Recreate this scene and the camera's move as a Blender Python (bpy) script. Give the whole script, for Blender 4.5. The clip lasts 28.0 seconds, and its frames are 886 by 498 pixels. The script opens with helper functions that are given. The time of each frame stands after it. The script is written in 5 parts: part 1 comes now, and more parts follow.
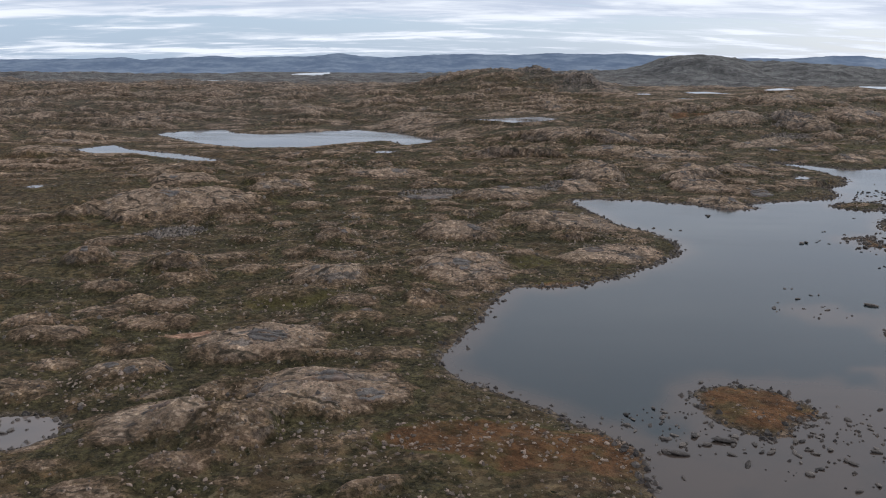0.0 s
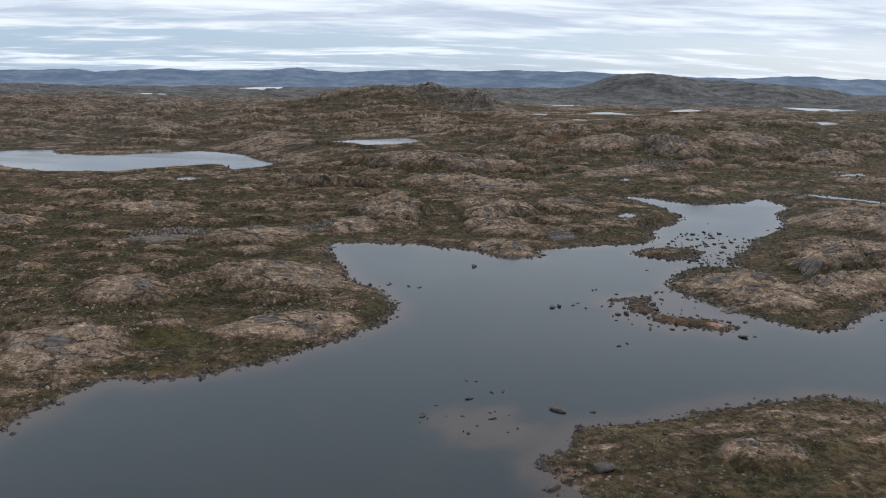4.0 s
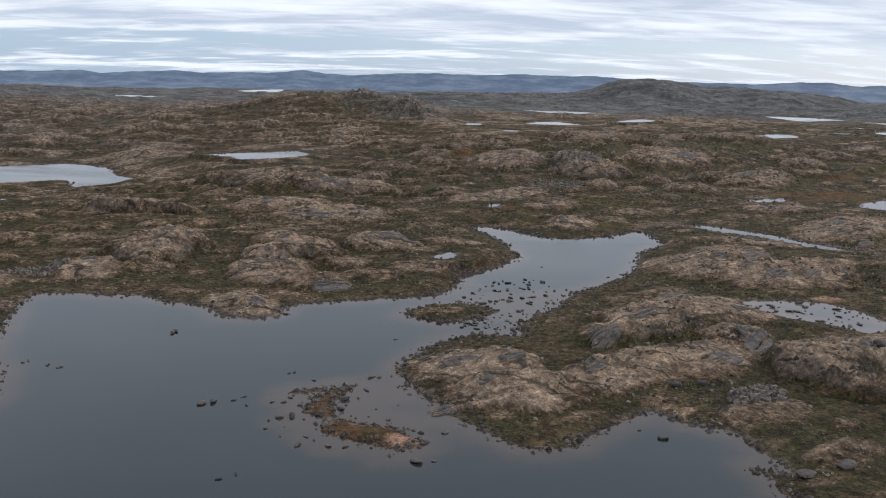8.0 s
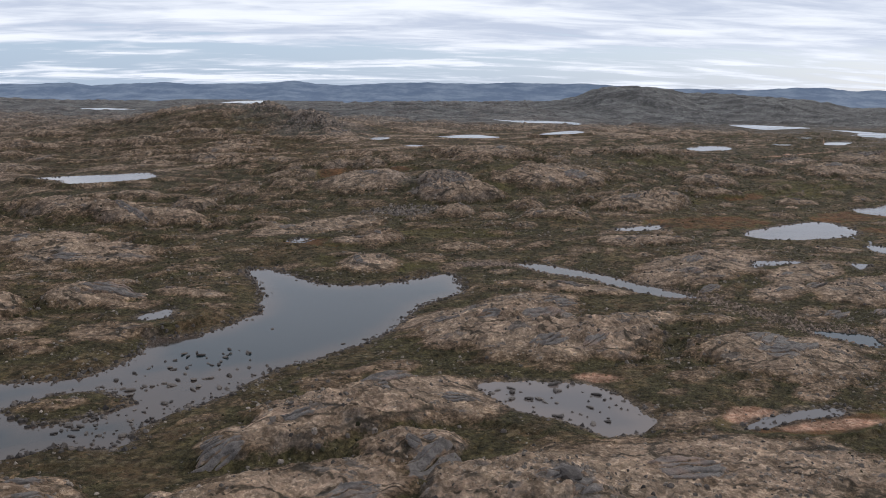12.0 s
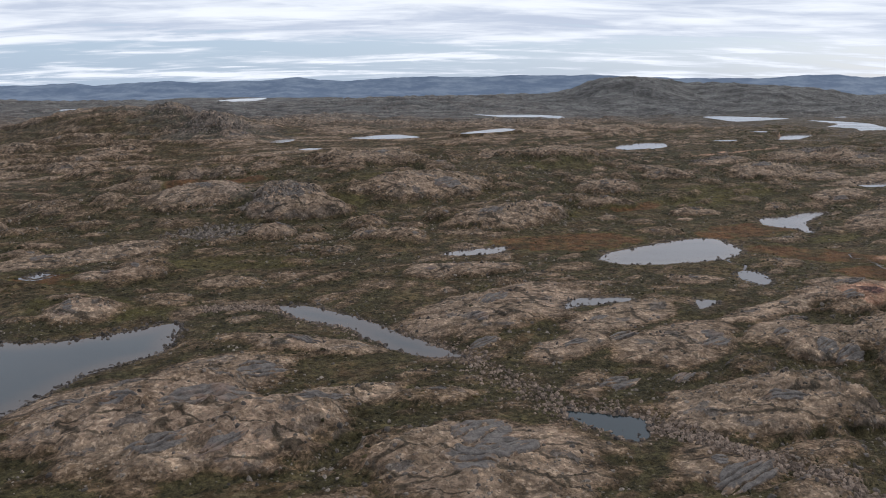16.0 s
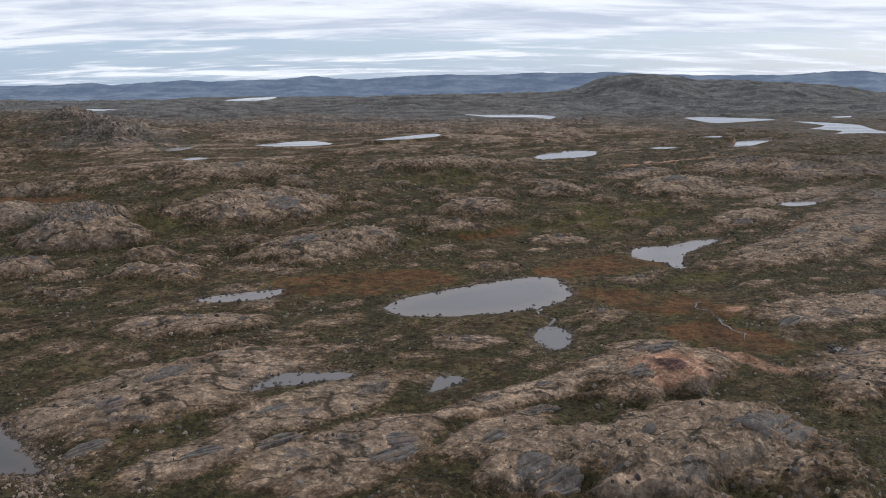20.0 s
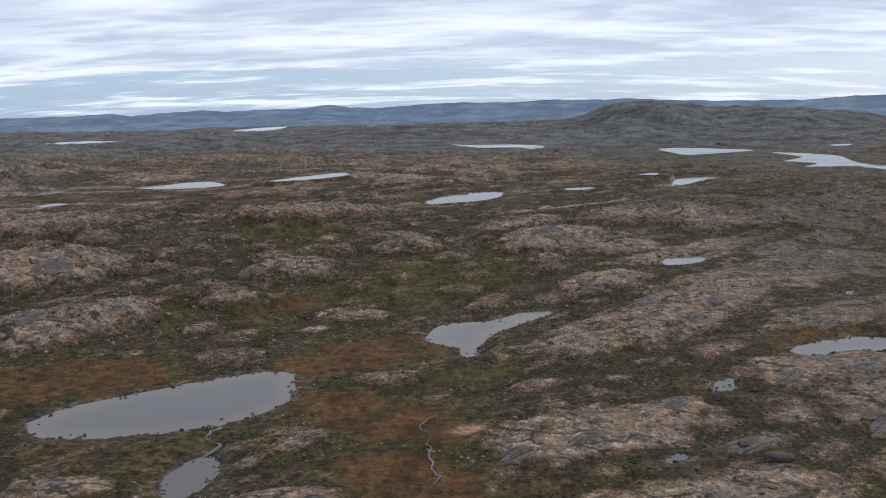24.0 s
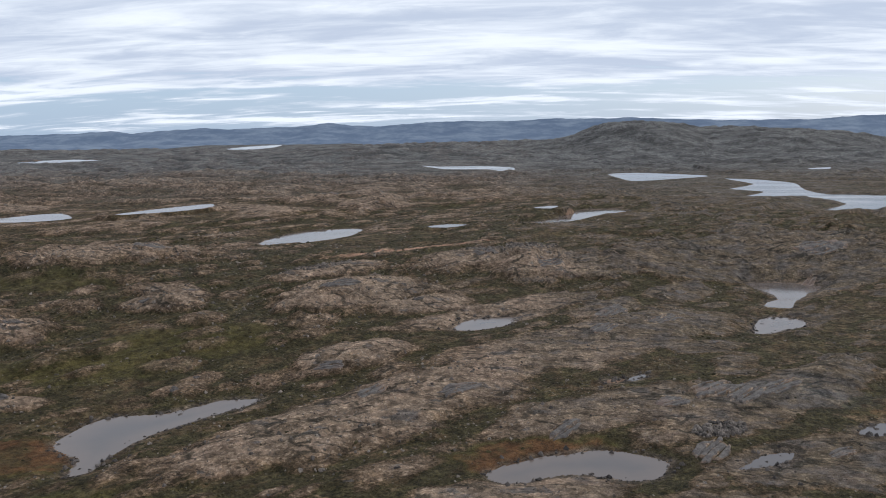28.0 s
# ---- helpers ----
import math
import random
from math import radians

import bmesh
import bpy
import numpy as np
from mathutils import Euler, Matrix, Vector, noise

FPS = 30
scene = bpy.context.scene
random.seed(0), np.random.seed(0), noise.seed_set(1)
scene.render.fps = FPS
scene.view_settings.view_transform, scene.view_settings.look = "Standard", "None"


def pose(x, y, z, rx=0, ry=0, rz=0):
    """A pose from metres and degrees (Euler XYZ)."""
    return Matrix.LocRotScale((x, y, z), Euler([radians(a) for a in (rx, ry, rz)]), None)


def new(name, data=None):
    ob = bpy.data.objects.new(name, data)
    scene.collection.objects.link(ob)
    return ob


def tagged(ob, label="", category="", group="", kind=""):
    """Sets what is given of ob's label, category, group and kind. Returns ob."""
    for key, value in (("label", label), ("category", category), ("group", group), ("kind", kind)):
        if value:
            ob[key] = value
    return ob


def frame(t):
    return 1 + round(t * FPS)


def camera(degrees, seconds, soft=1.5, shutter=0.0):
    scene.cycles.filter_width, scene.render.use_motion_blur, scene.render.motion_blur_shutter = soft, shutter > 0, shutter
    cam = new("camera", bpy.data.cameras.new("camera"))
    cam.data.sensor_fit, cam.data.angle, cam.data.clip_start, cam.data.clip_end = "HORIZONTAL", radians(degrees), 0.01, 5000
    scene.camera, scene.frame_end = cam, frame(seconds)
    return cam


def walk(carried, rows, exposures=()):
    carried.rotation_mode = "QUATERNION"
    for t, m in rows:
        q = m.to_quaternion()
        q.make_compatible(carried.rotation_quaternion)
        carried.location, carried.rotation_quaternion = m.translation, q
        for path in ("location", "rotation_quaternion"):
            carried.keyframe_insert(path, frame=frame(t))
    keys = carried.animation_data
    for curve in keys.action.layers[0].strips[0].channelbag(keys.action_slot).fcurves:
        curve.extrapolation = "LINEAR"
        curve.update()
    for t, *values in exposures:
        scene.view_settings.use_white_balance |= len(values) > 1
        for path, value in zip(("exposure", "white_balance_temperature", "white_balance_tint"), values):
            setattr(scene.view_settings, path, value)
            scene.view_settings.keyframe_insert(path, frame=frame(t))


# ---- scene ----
cam = camera(54.1, 28.0, soft=1.0)
METRES, EYE, TILT, LEAN, TURN = 526.3, 50.0, 0.0, 0.0, 0.0
ROWS = [
    (0.0, 0.0, 0.0, 0.0, 0.14, -13.9, -0.56),
    (0.5, 0.0147, 0.0101, -0.0002, -0.42, -14.43, -1.38),
    (1.0, 0.0287, 0.0206, 0.0002, -0.97, -14.11, -0.83),
    (1.5, 0.0429, 0.0309, -0.0003, -1.14, -12.68, -0.64),
    (2.0, 0.057, 0.0414, -0.0001, -0.89, -12.34, -1.11),
    (2.5, 0.0719, 0.0514, -0.0006, -0.38, -12.35, -1.11),
    (3.0, 0.0862, 0.0622, 0.0006, -0.6, -12.84, -1.56),
    (3.5, 0.0999, 0.072, -0.0001, -2.09, -12.82, -1.25),
    (5.5, 0.1573, 0.1135, 0.0016, -0.04, -13.52, -1.51),
    (6.0, 0.1717, 0.1241, 0.0024, -0.63, -13.77, -0.98),
    (6.5, 0.1863, 0.1345, 0.0026, -0.98, -13.32, -0.92),
    (7.0, 0.2002, 0.1453, 0.0036, -2.17, -13.35, -1.95),
    (7.5, 0.214, 0.1556, 0.0035, -1.24, -12.89, -0.93),
    (8.0, 0.229, 0.1661, 0.0041, -0.59, -12.69, -1.66),
    (8.5, 0.2431, 0.1767, 0.0046, -0.98, -13.32, -1.0),
    (9.0, 0.2573, 0.1875, 0.0054, -0.94, -12.63, -0.52),
    (9.5, 0.2711, 0.1976, 0.0047, -0.81, -12.17, -0.86),
    (10.0, 0.2857, 0.2083, 0.0057, -0.32, -12.78, -1.23),
    (10.5, 0.2999, 0.2187, 0.0057, -0.02, -13.3, -1.09),
    (11.0, 0.3144, 0.2295, 0.0062, -0.45, -14.31, -1.0),
    (11.5, 0.3281, 0.2399, 0.0059, -0.85, -13.27, -0.37),
    (12.0, 0.3427, 0.2506, 0.0062, -0.4, -12.13, -1.07),
    (12.5, 0.3565, 0.2612, 0.0068, -0.2, -11.94, -0.42),
    (14.5, 0.4128, 0.3049, 0.0069, 0.92, -11.94, -0.76),
    (15.0, 0.4269, 0.3155, 0.0069, 0.22, -12.39, 0.02),
    (15.5, 0.4407, 0.3262, 0.0071, 0.04, -12.51, -0.15),
    (16.0, 0.4556, 0.3372, 0.0072, 0.59, -12.55, -0.0),
    (16.5, 0.469, 0.3482, 0.0078, 0.94, -12.68, 0.52),
    (17.0, 0.4833, 0.359, 0.0075, 1.49, -12.01, 0.33),
    (17.5, 0.4971, 0.3698, 0.0075, 1.47, -11.75, 0.34),
    (18.0, 0.5117, 0.3806, 0.0074, 1.62, -12.06, 0.21),
    (18.5, 0.5252, 0.3916, 0.0081, 1.33, -12.43, 0.49),
    (19.0, 0.5393, 0.4026, 0.0079, 1.47, -12.69, 0.73),
    (19.5, 0.5533, 0.4133, 0.0081, 1.93, -12.61, 0.59),
    (20.0, 0.568, 0.4243, 0.0082, 2.41, -12.69, 0.28),
    (20.5, 0.5815, 0.4355, 0.0091, 2.67, -12.87, -0.04),
    (21.0, 0.5954, 0.4462, 0.0086, 3.13, -12.49, -0.19),
    (21.5, 0.6096, 0.4572, 0.0091, 3.48, -12.66, -0.35),
    (22.0, 0.6242, 0.4683, 0.0094, 3.31, -12.91, -0.76),
    (22.5, 0.6374, 0.4796, 0.0104, 3.16, -12.89, -0.38),
    (24.5, 0.694, 0.5248, 0.0113, 4.3, -10.57, 1.02),
    (25.0, 0.708, 0.5361, 0.0113, 3.81, -10.84, 0.73),
    (25.5, 0.7229, 0.5475, 0.012, 3.23, -11.16, 0.38),
    (26.0, 0.7372, 0.5587, 0.012, 2.73, -11.47, 0.3),
    (26.5, 0.7509, 0.5703, 0.0131, 2.35, -11.61, 0.74),
    (27.0, 0.7646, 0.5813, 0.0128, 2.56, -11.36, 1.05),
    (27.5, 0.7797, 0.5928, 0.0137, 4.05, -10.4, 1.28),
    (28.0, 0.7954, 0.6049, 0.0143, 5.11, -9.77, 0.71),
]
walk(cam, [(t, pose(0, 0, EYE, TILT, LEAN, TURN) @ pose(METRES * x, METRES * y, METRES * z, 90 + pitch, roll, yaw)) for t, x, y, z, yaw, pitch, roll in ROWS],
     [(0.0, 0.0, 6400, 10), (1.0, 0.0, 6420, 10), (2.0, 0.0, 6340, 7), (3.5, 0.0, 6340, 7), (5.5, 0.0, 6380, 9), (8.0, 0.0, 6400, 9), (11.0, 0.0, 6400, 10), (12.0, 0.0, 6450, 11), (18.0, 0.0, 6450, 10), (20.0, 0.0, 6450, 10), (22.0, 0.0, 6130, 9), (22.5, 0.0, 6130, 9), (24.5, 0.0, 6260, 8), (26.0, 0.0, 6380, 10), (28.0, 0.0, 6320, 9)])

# ---- light: an overcast northern sky ----
SUN_ELEVATION, SUN_AZIMUTH = 31.0, 55.0
world = bpy.data.worlds.new("overcast_sky")
scene.world = world
world.use_nodes = True


class Nodes:
    """A short way to write node trees."""

    def __init__(self, tree):
        self.tree = tree

    def add(self, kind, *links, **values):
        n = self.tree.nodes.new(kind)
        for k, v in values.items():
            if k in ("operation", "blend_type", "data_type", "sky_type", "noise_dimensions", "feature", "attribute_name", "interpolation_type", "noise_type"):
                if k == "operation":
                    n.operation = v
                elif k == "blend_type":
                    n.blend_type = v
                elif k == "data_type":
                    n.data_type = v
                elif k == "sky_type":
                    n.sky_type = v
                elif k == "noise_dimensions":
                    n.noise_dimensions = v
                elif k == "feature":
                    n.feature = v
                elif k == "attribute_name":
                    n.attribute_name = v
                elif k == "noise_type":
                    n.noise_type = v
                else:
                    n.interpolation_type = v
            else:
                n.inputs[k].default_value = v
        for slot, source in links:
            self.link(source, n.inputs[slot])
        return n

    def link(self, a, b):
        self.tree.links.new(a, b)

    def math(self, op, a, b=0.0, c=0.0):
        n = self.tree.nodes.new("ShaderNodeMath")
        n.operation = op
        for i, v in enumerate((a, b, c)):
            if isinstance(v, (int, float)):
                n.inputs[i].default_value = v
            else:
                self.link(v, n.inputs[i])
        return n.outputs[0]

    def mix(self, f, a, b, blend="MIX"):
        n = self.tree.nodes.new("ShaderNodeMix")
        n.data_type, n.blend_type = "RGBA", blend
        for i, v in ((0, f), (6, a), (7, b)):
            if isinstance(v, (int, float)):
                n.inputs[i].default_value = v
            elif isinstance(v, tuple):
                n.inputs[i].default_value = (*v, 1.0)
            else:
                self.link(v, n.inputs[i])
        return n.outputs[2]

    def step(self, value, lo, hi):
        n = self.tree.nodes.new("ShaderNodeMapRange")
        n.interpolation_type = "SMOOTHSTEP"
        self.link(value, n.inputs[0])
        n.inputs[1].default_value, n.inputs[2].default_value = lo, hi
        return n.outputs[0]

    def noise(self, vector, scale, detail=4.0, rough=0.55, distort=0.0):
        n = self.tree.nodes.new("ShaderNodeTexNoise")
        self.link(vector, n.inputs["Vector"])
        n.inputs["Scale"].default_value, n.inputs["Detail"].default_value = scale, detail
        n.inputs["Roughness"].default_value, n.inputs["Distortion"].default_value = rough, distort
        return n.outputs[0]

    def cells(self, vector, scale, feature="F1", output=0):
        n = self.tree.nodes.new("ShaderNodeTexVoronoi")
        n.feature = feature
        self.link(vector, n.inputs["Vector"])
        n.inputs["Scale"].default_value = scale
        return n.outputs[output]

    def mapped(self, vector, location=(0, 0, 0), turn=(0, 0, 0), scale=(1, 1, 1)):
        n = self.tree.nodes.new("ShaderNodeMapping")
        self.link(vector, n.inputs[0])
        n.inputs[1].default_value, n.inputs[2].default_value, n.inputs[3].default_value = location, turn, scale
        return n.outputs[0]


def build_sky():
    tree = world.node_tree
    tree.nodes.clear()
    n = Nodes(tree)
    direction = n.add("ShaderNodeTexCoord").outputs["Generated"]
    raised = n.add("ShaderNodeVectorMath", (0, direction), operation="ADD")
    raised.inputs[1].default_value = (0, 0, 0.045)
    split = n.add("ShaderNodeSeparateXYZ", (0, raised.outputs[0]))
    z = n.math("MAXIMUM", split.outputs[2], 0.004)
    up = n.add("ShaderNodeCombineXYZ", (0, split.outputs[0]), (1, split.outputs[1]), (2, z)).outputs[0]
    sky = n.add("ShaderNodeTexSky", sky_type="NISHITA")
    sky.sun_disc = False
    sky.sun_elevation, sky.sun_rotation = radians(SUN_ELEVATION), radians(SUN_AZIMUTH)
    sky.air_density, sky.dust_density = 1.0, 2.0
    n.link(up, sky.inputs["Vector"])
    # the cloud sheet, seen in perspective from below
    low = n.math("ADD", z, 0.085)
    sheet = n.add("ShaderNodeCombineXYZ", (0, n.math("DIVIDE", split.outputs[0], low)), (1, n.math("DIVIDE", split.outputs[1], low))).outputs[0]
    rolls = n.noise(n.mapped(sheet, (3.1, 0.4, 0), (0, 0, radians(-5)), (0.55, 1.35, 1)), 1.0, 4, 0.55, 0.5)
    flakes = n.noise(n.mapped(sheet, (7, 2, 0), (0, 0, radians(-3)), (1.5, 3.0, 1)), 1.0, 5, 0.62, 0.5)
    veil = n.noise(n.mapped(sheet, (1.6, 9, 0), (0, 0, radians(-10)), (0.16, 0.4, 1)), 1.0, 3, 0.5)
    thick = n.math("ADD", n.math("MULTIPLY", rolls, 0.60), n.math("ADD", n.math("MULTIPLY", flakes, 0.38), n.math("MULTIPLY", veil, 0.22)))
    shade = n.step(thick, 0.50, 0.73)
    cloud = n.mix(shade, (5.7, 6.4, 7.8), (9.4, 9.9, 10.7))
    gaps = n.step(n.math("ADD", thick, n.math("MULTIPLY", n.step(z, 0.052, 0.088), 0.20)), 0.56, 0.70)
    cover = n.math("MAXIMUM", gaps, n.math("MULTIPLY", n.step(z, 0.05, 0.25), 0.85))
    blue = n.mix(0.6, sky.outputs[0], (5.8, 7.6, 10.2))
    cloud = n.mix(n.math("MULTIPLY", n.step(z, 0.15, 0.34), 0.75), cloud, (7.7, 8.2, 9.2))
    colour = n.mix(cover, blue, cloud)
    back = n.add("ShaderNodeBackground", ("Color", colour), Strength=0.1)
    out = n.add("ShaderNodeOutputWorld")
    n.link(back.outputs[0], out.inputs[0])


build_sky()
sun_data = bpy.data.lights.new("sun", "SUN")
sun_data.energy, sun_data.angle, sun_data.color = 1.5, radians(10), (1.0, 0.96, 0.9)
sun = new("sun", sun_data)
sun.matrix_world = pose(0, 0, 300, 90 - SUN_ELEVATION, 0, -SUN_AZIMUTH + 180)

# ---- numbers: noise and outlines ----


def lattice(i, j, seed):
    h = (i.astype(np.int64) * 374761393 + j.astype(np.int64) * 668265263 + seed * 1442695041) & 0xFFFFFFFF
    h = ((h ^ (h >> 13)) * 1274126177) & 0xFFFFFFFF
    return ((h ^ (h >> 16)) & 0xFFFF) / 65536.0 * 2 * math.pi


def wave(x, y, seed=0):
    """Smooth gradient noise, about -0.7 to 0.7."""
    x, y = np.asarray(x, float), np.asarray(y, float)
    i, j = np.floor(x), np.floor(y)
    fx, fy = x - i, y - j
    u, v = fx * fx * fx * (fx * (fx * 6 - 15) + 10), fy * fy * fy * (fy * (fy * 6 - 15) + 10)

    def corner(a, b):
        g = lattice(i + a, j + b, seed)
        return np.cos(g) * (fx - a) + np.sin(g) * (fy - b)

    return (corner(0, 0) * (1 - u) + corner(1, 0) * u) * (1 - v) + (corner(0, 1) * (1 - u) + corner(1, 1) * u) * v


def smooth(lo, hi, v):
    t = np.clip((v - lo) / (hi - lo), 0, 1)
    return t * t * (3 - 2 * t)


def rounded(points, steps=3):
    """A closed outline with its corners rounded."""
    p, n, out = np.array(points, float), len(points), []
    for k in range(n):
        a, b, c, d = p[k - 1], p[k], p[(k + 1) % n], p[(k + 2) % n]
        for s in range(steps):
            t = s / steps
            spline = 0.5 * (2 * b + (c - a) * t + (2 * a - 5 * b + 4 * c - d) * t * t + (3 * b - a - 3 * c + d) * t ** 3)
            out.append(0.6 * spline + 0.4 * (b + (c - b) * t))
    return np.array(out)


def signed_distance(x, y, outline, reach=40.0):
    """Distance to a closed outline, negative inside; beyond the reach it stays at the reach."""
    best, inside = np.full(x.shape, reach * reach), np.zeros(x.shape, bool)
    for (ax, ay), (bx, by) in zip(outline, np.roll(outline, -1, axis=0)):
        ex, ey = bx - ax, by - ay
        k = np.nonzero((x > min(ax, bx) - reach) & (x < max(ax, bx) + reach) & (y > min(ay, by) - reach) & (y < max(ay, by) + reach))[0]
        if len(k):
            px, py = x[k] - ax, y[k] - ay
            t = np.clip((px * ex + py * ey) / (ex * ex + ey * ey + 1e-9), 0, 1)
            best[k] = np.minimum(best[k], (px - t * ex) ** 2 + (py - t * ey) ** 2)
        if abs(ey) > 1e-9:
            k = np.nonzero((ay > y) != (by > y))[0]
            inside[k] ^= x[k] < ex * (y[k] - ay) / ey + ax
    d = np.sqrt(best)
    return np.where(inside, -d, d)


# ---- the plan: shores, islets, ponds, hills ----
WEST_SHORE = [(25.2, 82.8), (23.8, 85.7), (23.9, 96.2), (20.1, 101.5), (11.5, 110.6), (3.2, 118.4), (0.7, 123.2), (-0.4, 127.4), (4.5, 139.2), (10.3, 156.4)]
CAPE = [(14.3, 166.3), (22.1, 166), (30.8, 170.1), (39.9, 177.2), (49, 187.6), (55.8, 197.3), (56.9, 207.6), (52.5, 218.7), (46.9, 224.7), (44.2, 236.5), (38.8, 256.3)]
NORTH_SHORE = [(41.3, 262.4), (60.3, 262.2), (67.2, 258.6), (76.1, 255.7), (80.5, 250), (87.5, 248.9), (92, 250.9), (92.1, 258), (103.6, 262.7), (112.5, 264.9), (122.9, 268.3), (127.7, 277.1), (127.7, 288.7), (136.6, 293.3)]
LAGOON = [(143.9, 307.5), (142.4, 318.4), (139.8, 330.2), (132.7, 345.4), (139.1, 346.3), (147.8, 338.2), (153.7, 332), (166, 332.7), (178.4, 340.5), (185, 345.1), (187.1, 327.9), (178.5, 315.8), (170, 292.4), (159.8, 279.6), (153.6, 273.7), (147.7, 261.7)]
NARROWS = [(141.9, 254.5), (138.9, 248), (138.4, 241.6), (129.9, 242.2), (123.8, 238), (118.9, 231), (115.7, 221.9)]
PENINSULA = [(118.7, 214.9), (122, 209.8), (125, 204.3), (130.1, 197.9), (133.8, 194.9), (137.8, 193.8), (143, 197.8), (149.4, 204.5), (155, 207.6), (158.2, 203.4), (164.4, 201), (166.5, 195.6), (167.3, 188.3)]
EAST_SHORE = [(163.4, 190.2), (163.9, 187.4), (164.7, 183.1)]
SOUTH_SHORE = [(172, 165), (166, 140), (150, 108), (118, 78), (60, 58), (32, 62)]
MAIN_LAKE = WEST_SHORE + CAPE + NORTH_SHORE + LAGOON + NARROWS + PENINSULA + EAST_SHORE + SOUTH_SHORE
ISLET_BOG = [(35.2, 113.5), (38.6, 116.8), (43.1, 116.9), (47.3, 115), (50.5, 111), (50.5, 106.4), (46.3, 104.3), (44.3, 101), (40.1, 100.4), (37.2, 103.6), (35.3, 107)]
ISLET_NARROWS = [(115.8, 254.6), (121.7, 261), (127.6, 263.3), (134.5, 257.9), (131.4, 253.2), (123.7, 248.4), (118.6, 251.8)]
BOG_STRIP1 = [(102.7, 205.1), (104.4, 210.2), (106.2, 214), (109.6, 215.2), (107.6, 210.3), (106.7, 203.4)]
BOG_STRIP2 = [(106.3, 198.4), (108, 202.5), (111, 201.3), (115.8, 200.1), (119, 197.4), (120.6, 194.8), (116.9, 192.6), (112.9, 194.9), (109.2, 196.8)]
BOG_STRIP3 = [(99.9, 212), (103.4, 214.3), (104.8, 213.3), (101.4, 211.3)]
SOUTH_ISLE = [(56.3, 92), (59.3, 99), (65.7, 105.9), (72.8, 114.7), (80.8, 125.1), (80.6, 129.8), (77.9, 135), (76.1, 140), (80.2, 144.7), (82.7, 150.8), (92.8, 152.4), (103.3, 157.4), (118.5, 161.8), (128.5, 161), (131.6, 158.2), (138.3, 156.3), (140.8, 154.3)] + [(146, 148), (140, 125), (112, 92), (72, 76), (60, 80)]
ISLES = [ISLET_BOG, ISLET_NARROWS, BOG_STRIP1, BOG_STRIP2, BOG_STRIP3, SOUTH_ISLE]
LAKES, DOMES = [], []
rng = np.random.default_rng(7)


def lake(name, level, points, label):
    LAKES.append((name, level, rounded(points), [], label))


LAKES.append(("lake", 1.1, rounded(MAIN_LAKE), [rounded(p) for p in ISLES], "wide grey tundra lake with a stony winding shore"))
lake("pond", 2, [(-56.1, 101.7), (-52.1, 102.4), (-48.4, 101.8), (-47.4, 98.2), (-49.4, 95.1), (-51.9, 93.3), (-55.6, 92.8), (-59.6, 100.3)],
     "dark pond edged with piled stones")
lake("lake", -3, [(-152.1, 460.2), (-147.1, 474.1), (-123.6, 487.7), (-111.4, 469.6), (-86.2, 470.4), (-51.5, 494.1), (-25.6, 481.7), (-15.2, 459.8), (-2.3, 455.7), (-7.8, 435.3), (-19.3, 425), (-30.3, 443.3), (-52.7, 426.2), (-62.3, 414.6), (-93, 410.5), (-113.9, 419.9), (-128.4, 433.4)],
     "long grey lake with a ragged shore in the heath")
lake("lake", -3, [(-170.1, 397.1), (-158.5, 414.7), (-144.8, 399), (-120.4, 387.2), (-92, 364.3), (-109.3, 366.4), (-134, 382.4), (-154.8, 384.6)],
     "narrow grey arm of water between low rocks")
lake("pond", 0.6, [(-30.5, 370.2), (-26.8, 375.6), (-20.5, 375.2), (-24.2, 368.2)],
     "still grey pond in a hollow of the tundra")
lake("pond", 4, [(16.3, 486.1), (38.3, 498.5), (55, 508.8), (63.9, 496.1), (57.2, 484), (38.2, 471.1), (27.9, 480.3)],
     "grey pond under a low pale rock bluff")
lake("pond", 2.6, [(121.9, 298.1), (123.5, 301.8), (126.7, 304.5), (127.7, 299.2), (124.2, 296.3)],
     "still grey pond in a hollow of the tundra")
lake("pond", 2, [(187.4, 265.3), (193.1, 267.1), (202.4, 267), (207.6, 264.9), (211.3, 260.7), (212.4, 254), (214.5, 251.9), (210.8, 247.2), (205.1, 246.6), (201, 251.4), (193.8, 254.8), (190.7, 259.8)],
     "shallow pond strewn with dark boulders among rock domes")
lake("pond", 2.2, [(225.1, 248.8), (229.7, 252.2), (236.2, 255.9), (244.5, 256.9), (241.5, 254.1), (233.9, 252.2), (229.5, 249.4)],
     "narrow pool between red-brown bare banks")
lake("stream_pool", 1.2, [(201.9, 356.2), (207.9, 357.2), (218.5, 350.2), (229.4, 338.7), (239.1, 328.8), (241.5, 324.6), (233.4, 325.3), (226.4, 331.7), (220, 340.3), (212.6, 344.9), (206.1, 349.2)],
     "long narrow stream pool lined with stones")
lake("stream_pool", 1.4, [(257.2, 300.5), (262.5, 299.6), (268.2, 297.4), (268.4, 292.2), (265.5, 289.8), (261, 293.8), (257.4, 297.6)],
     "dark pool at the foot of a stony stream bed")
lake("pond", 2.2, [(237, 402.1), (243.1, 407.9), (251.3, 410.9), (254.7, 412.1), (253.8, 405.2), (243.9, 401.1)],
     "still grey pond in a hollow of the tundra")
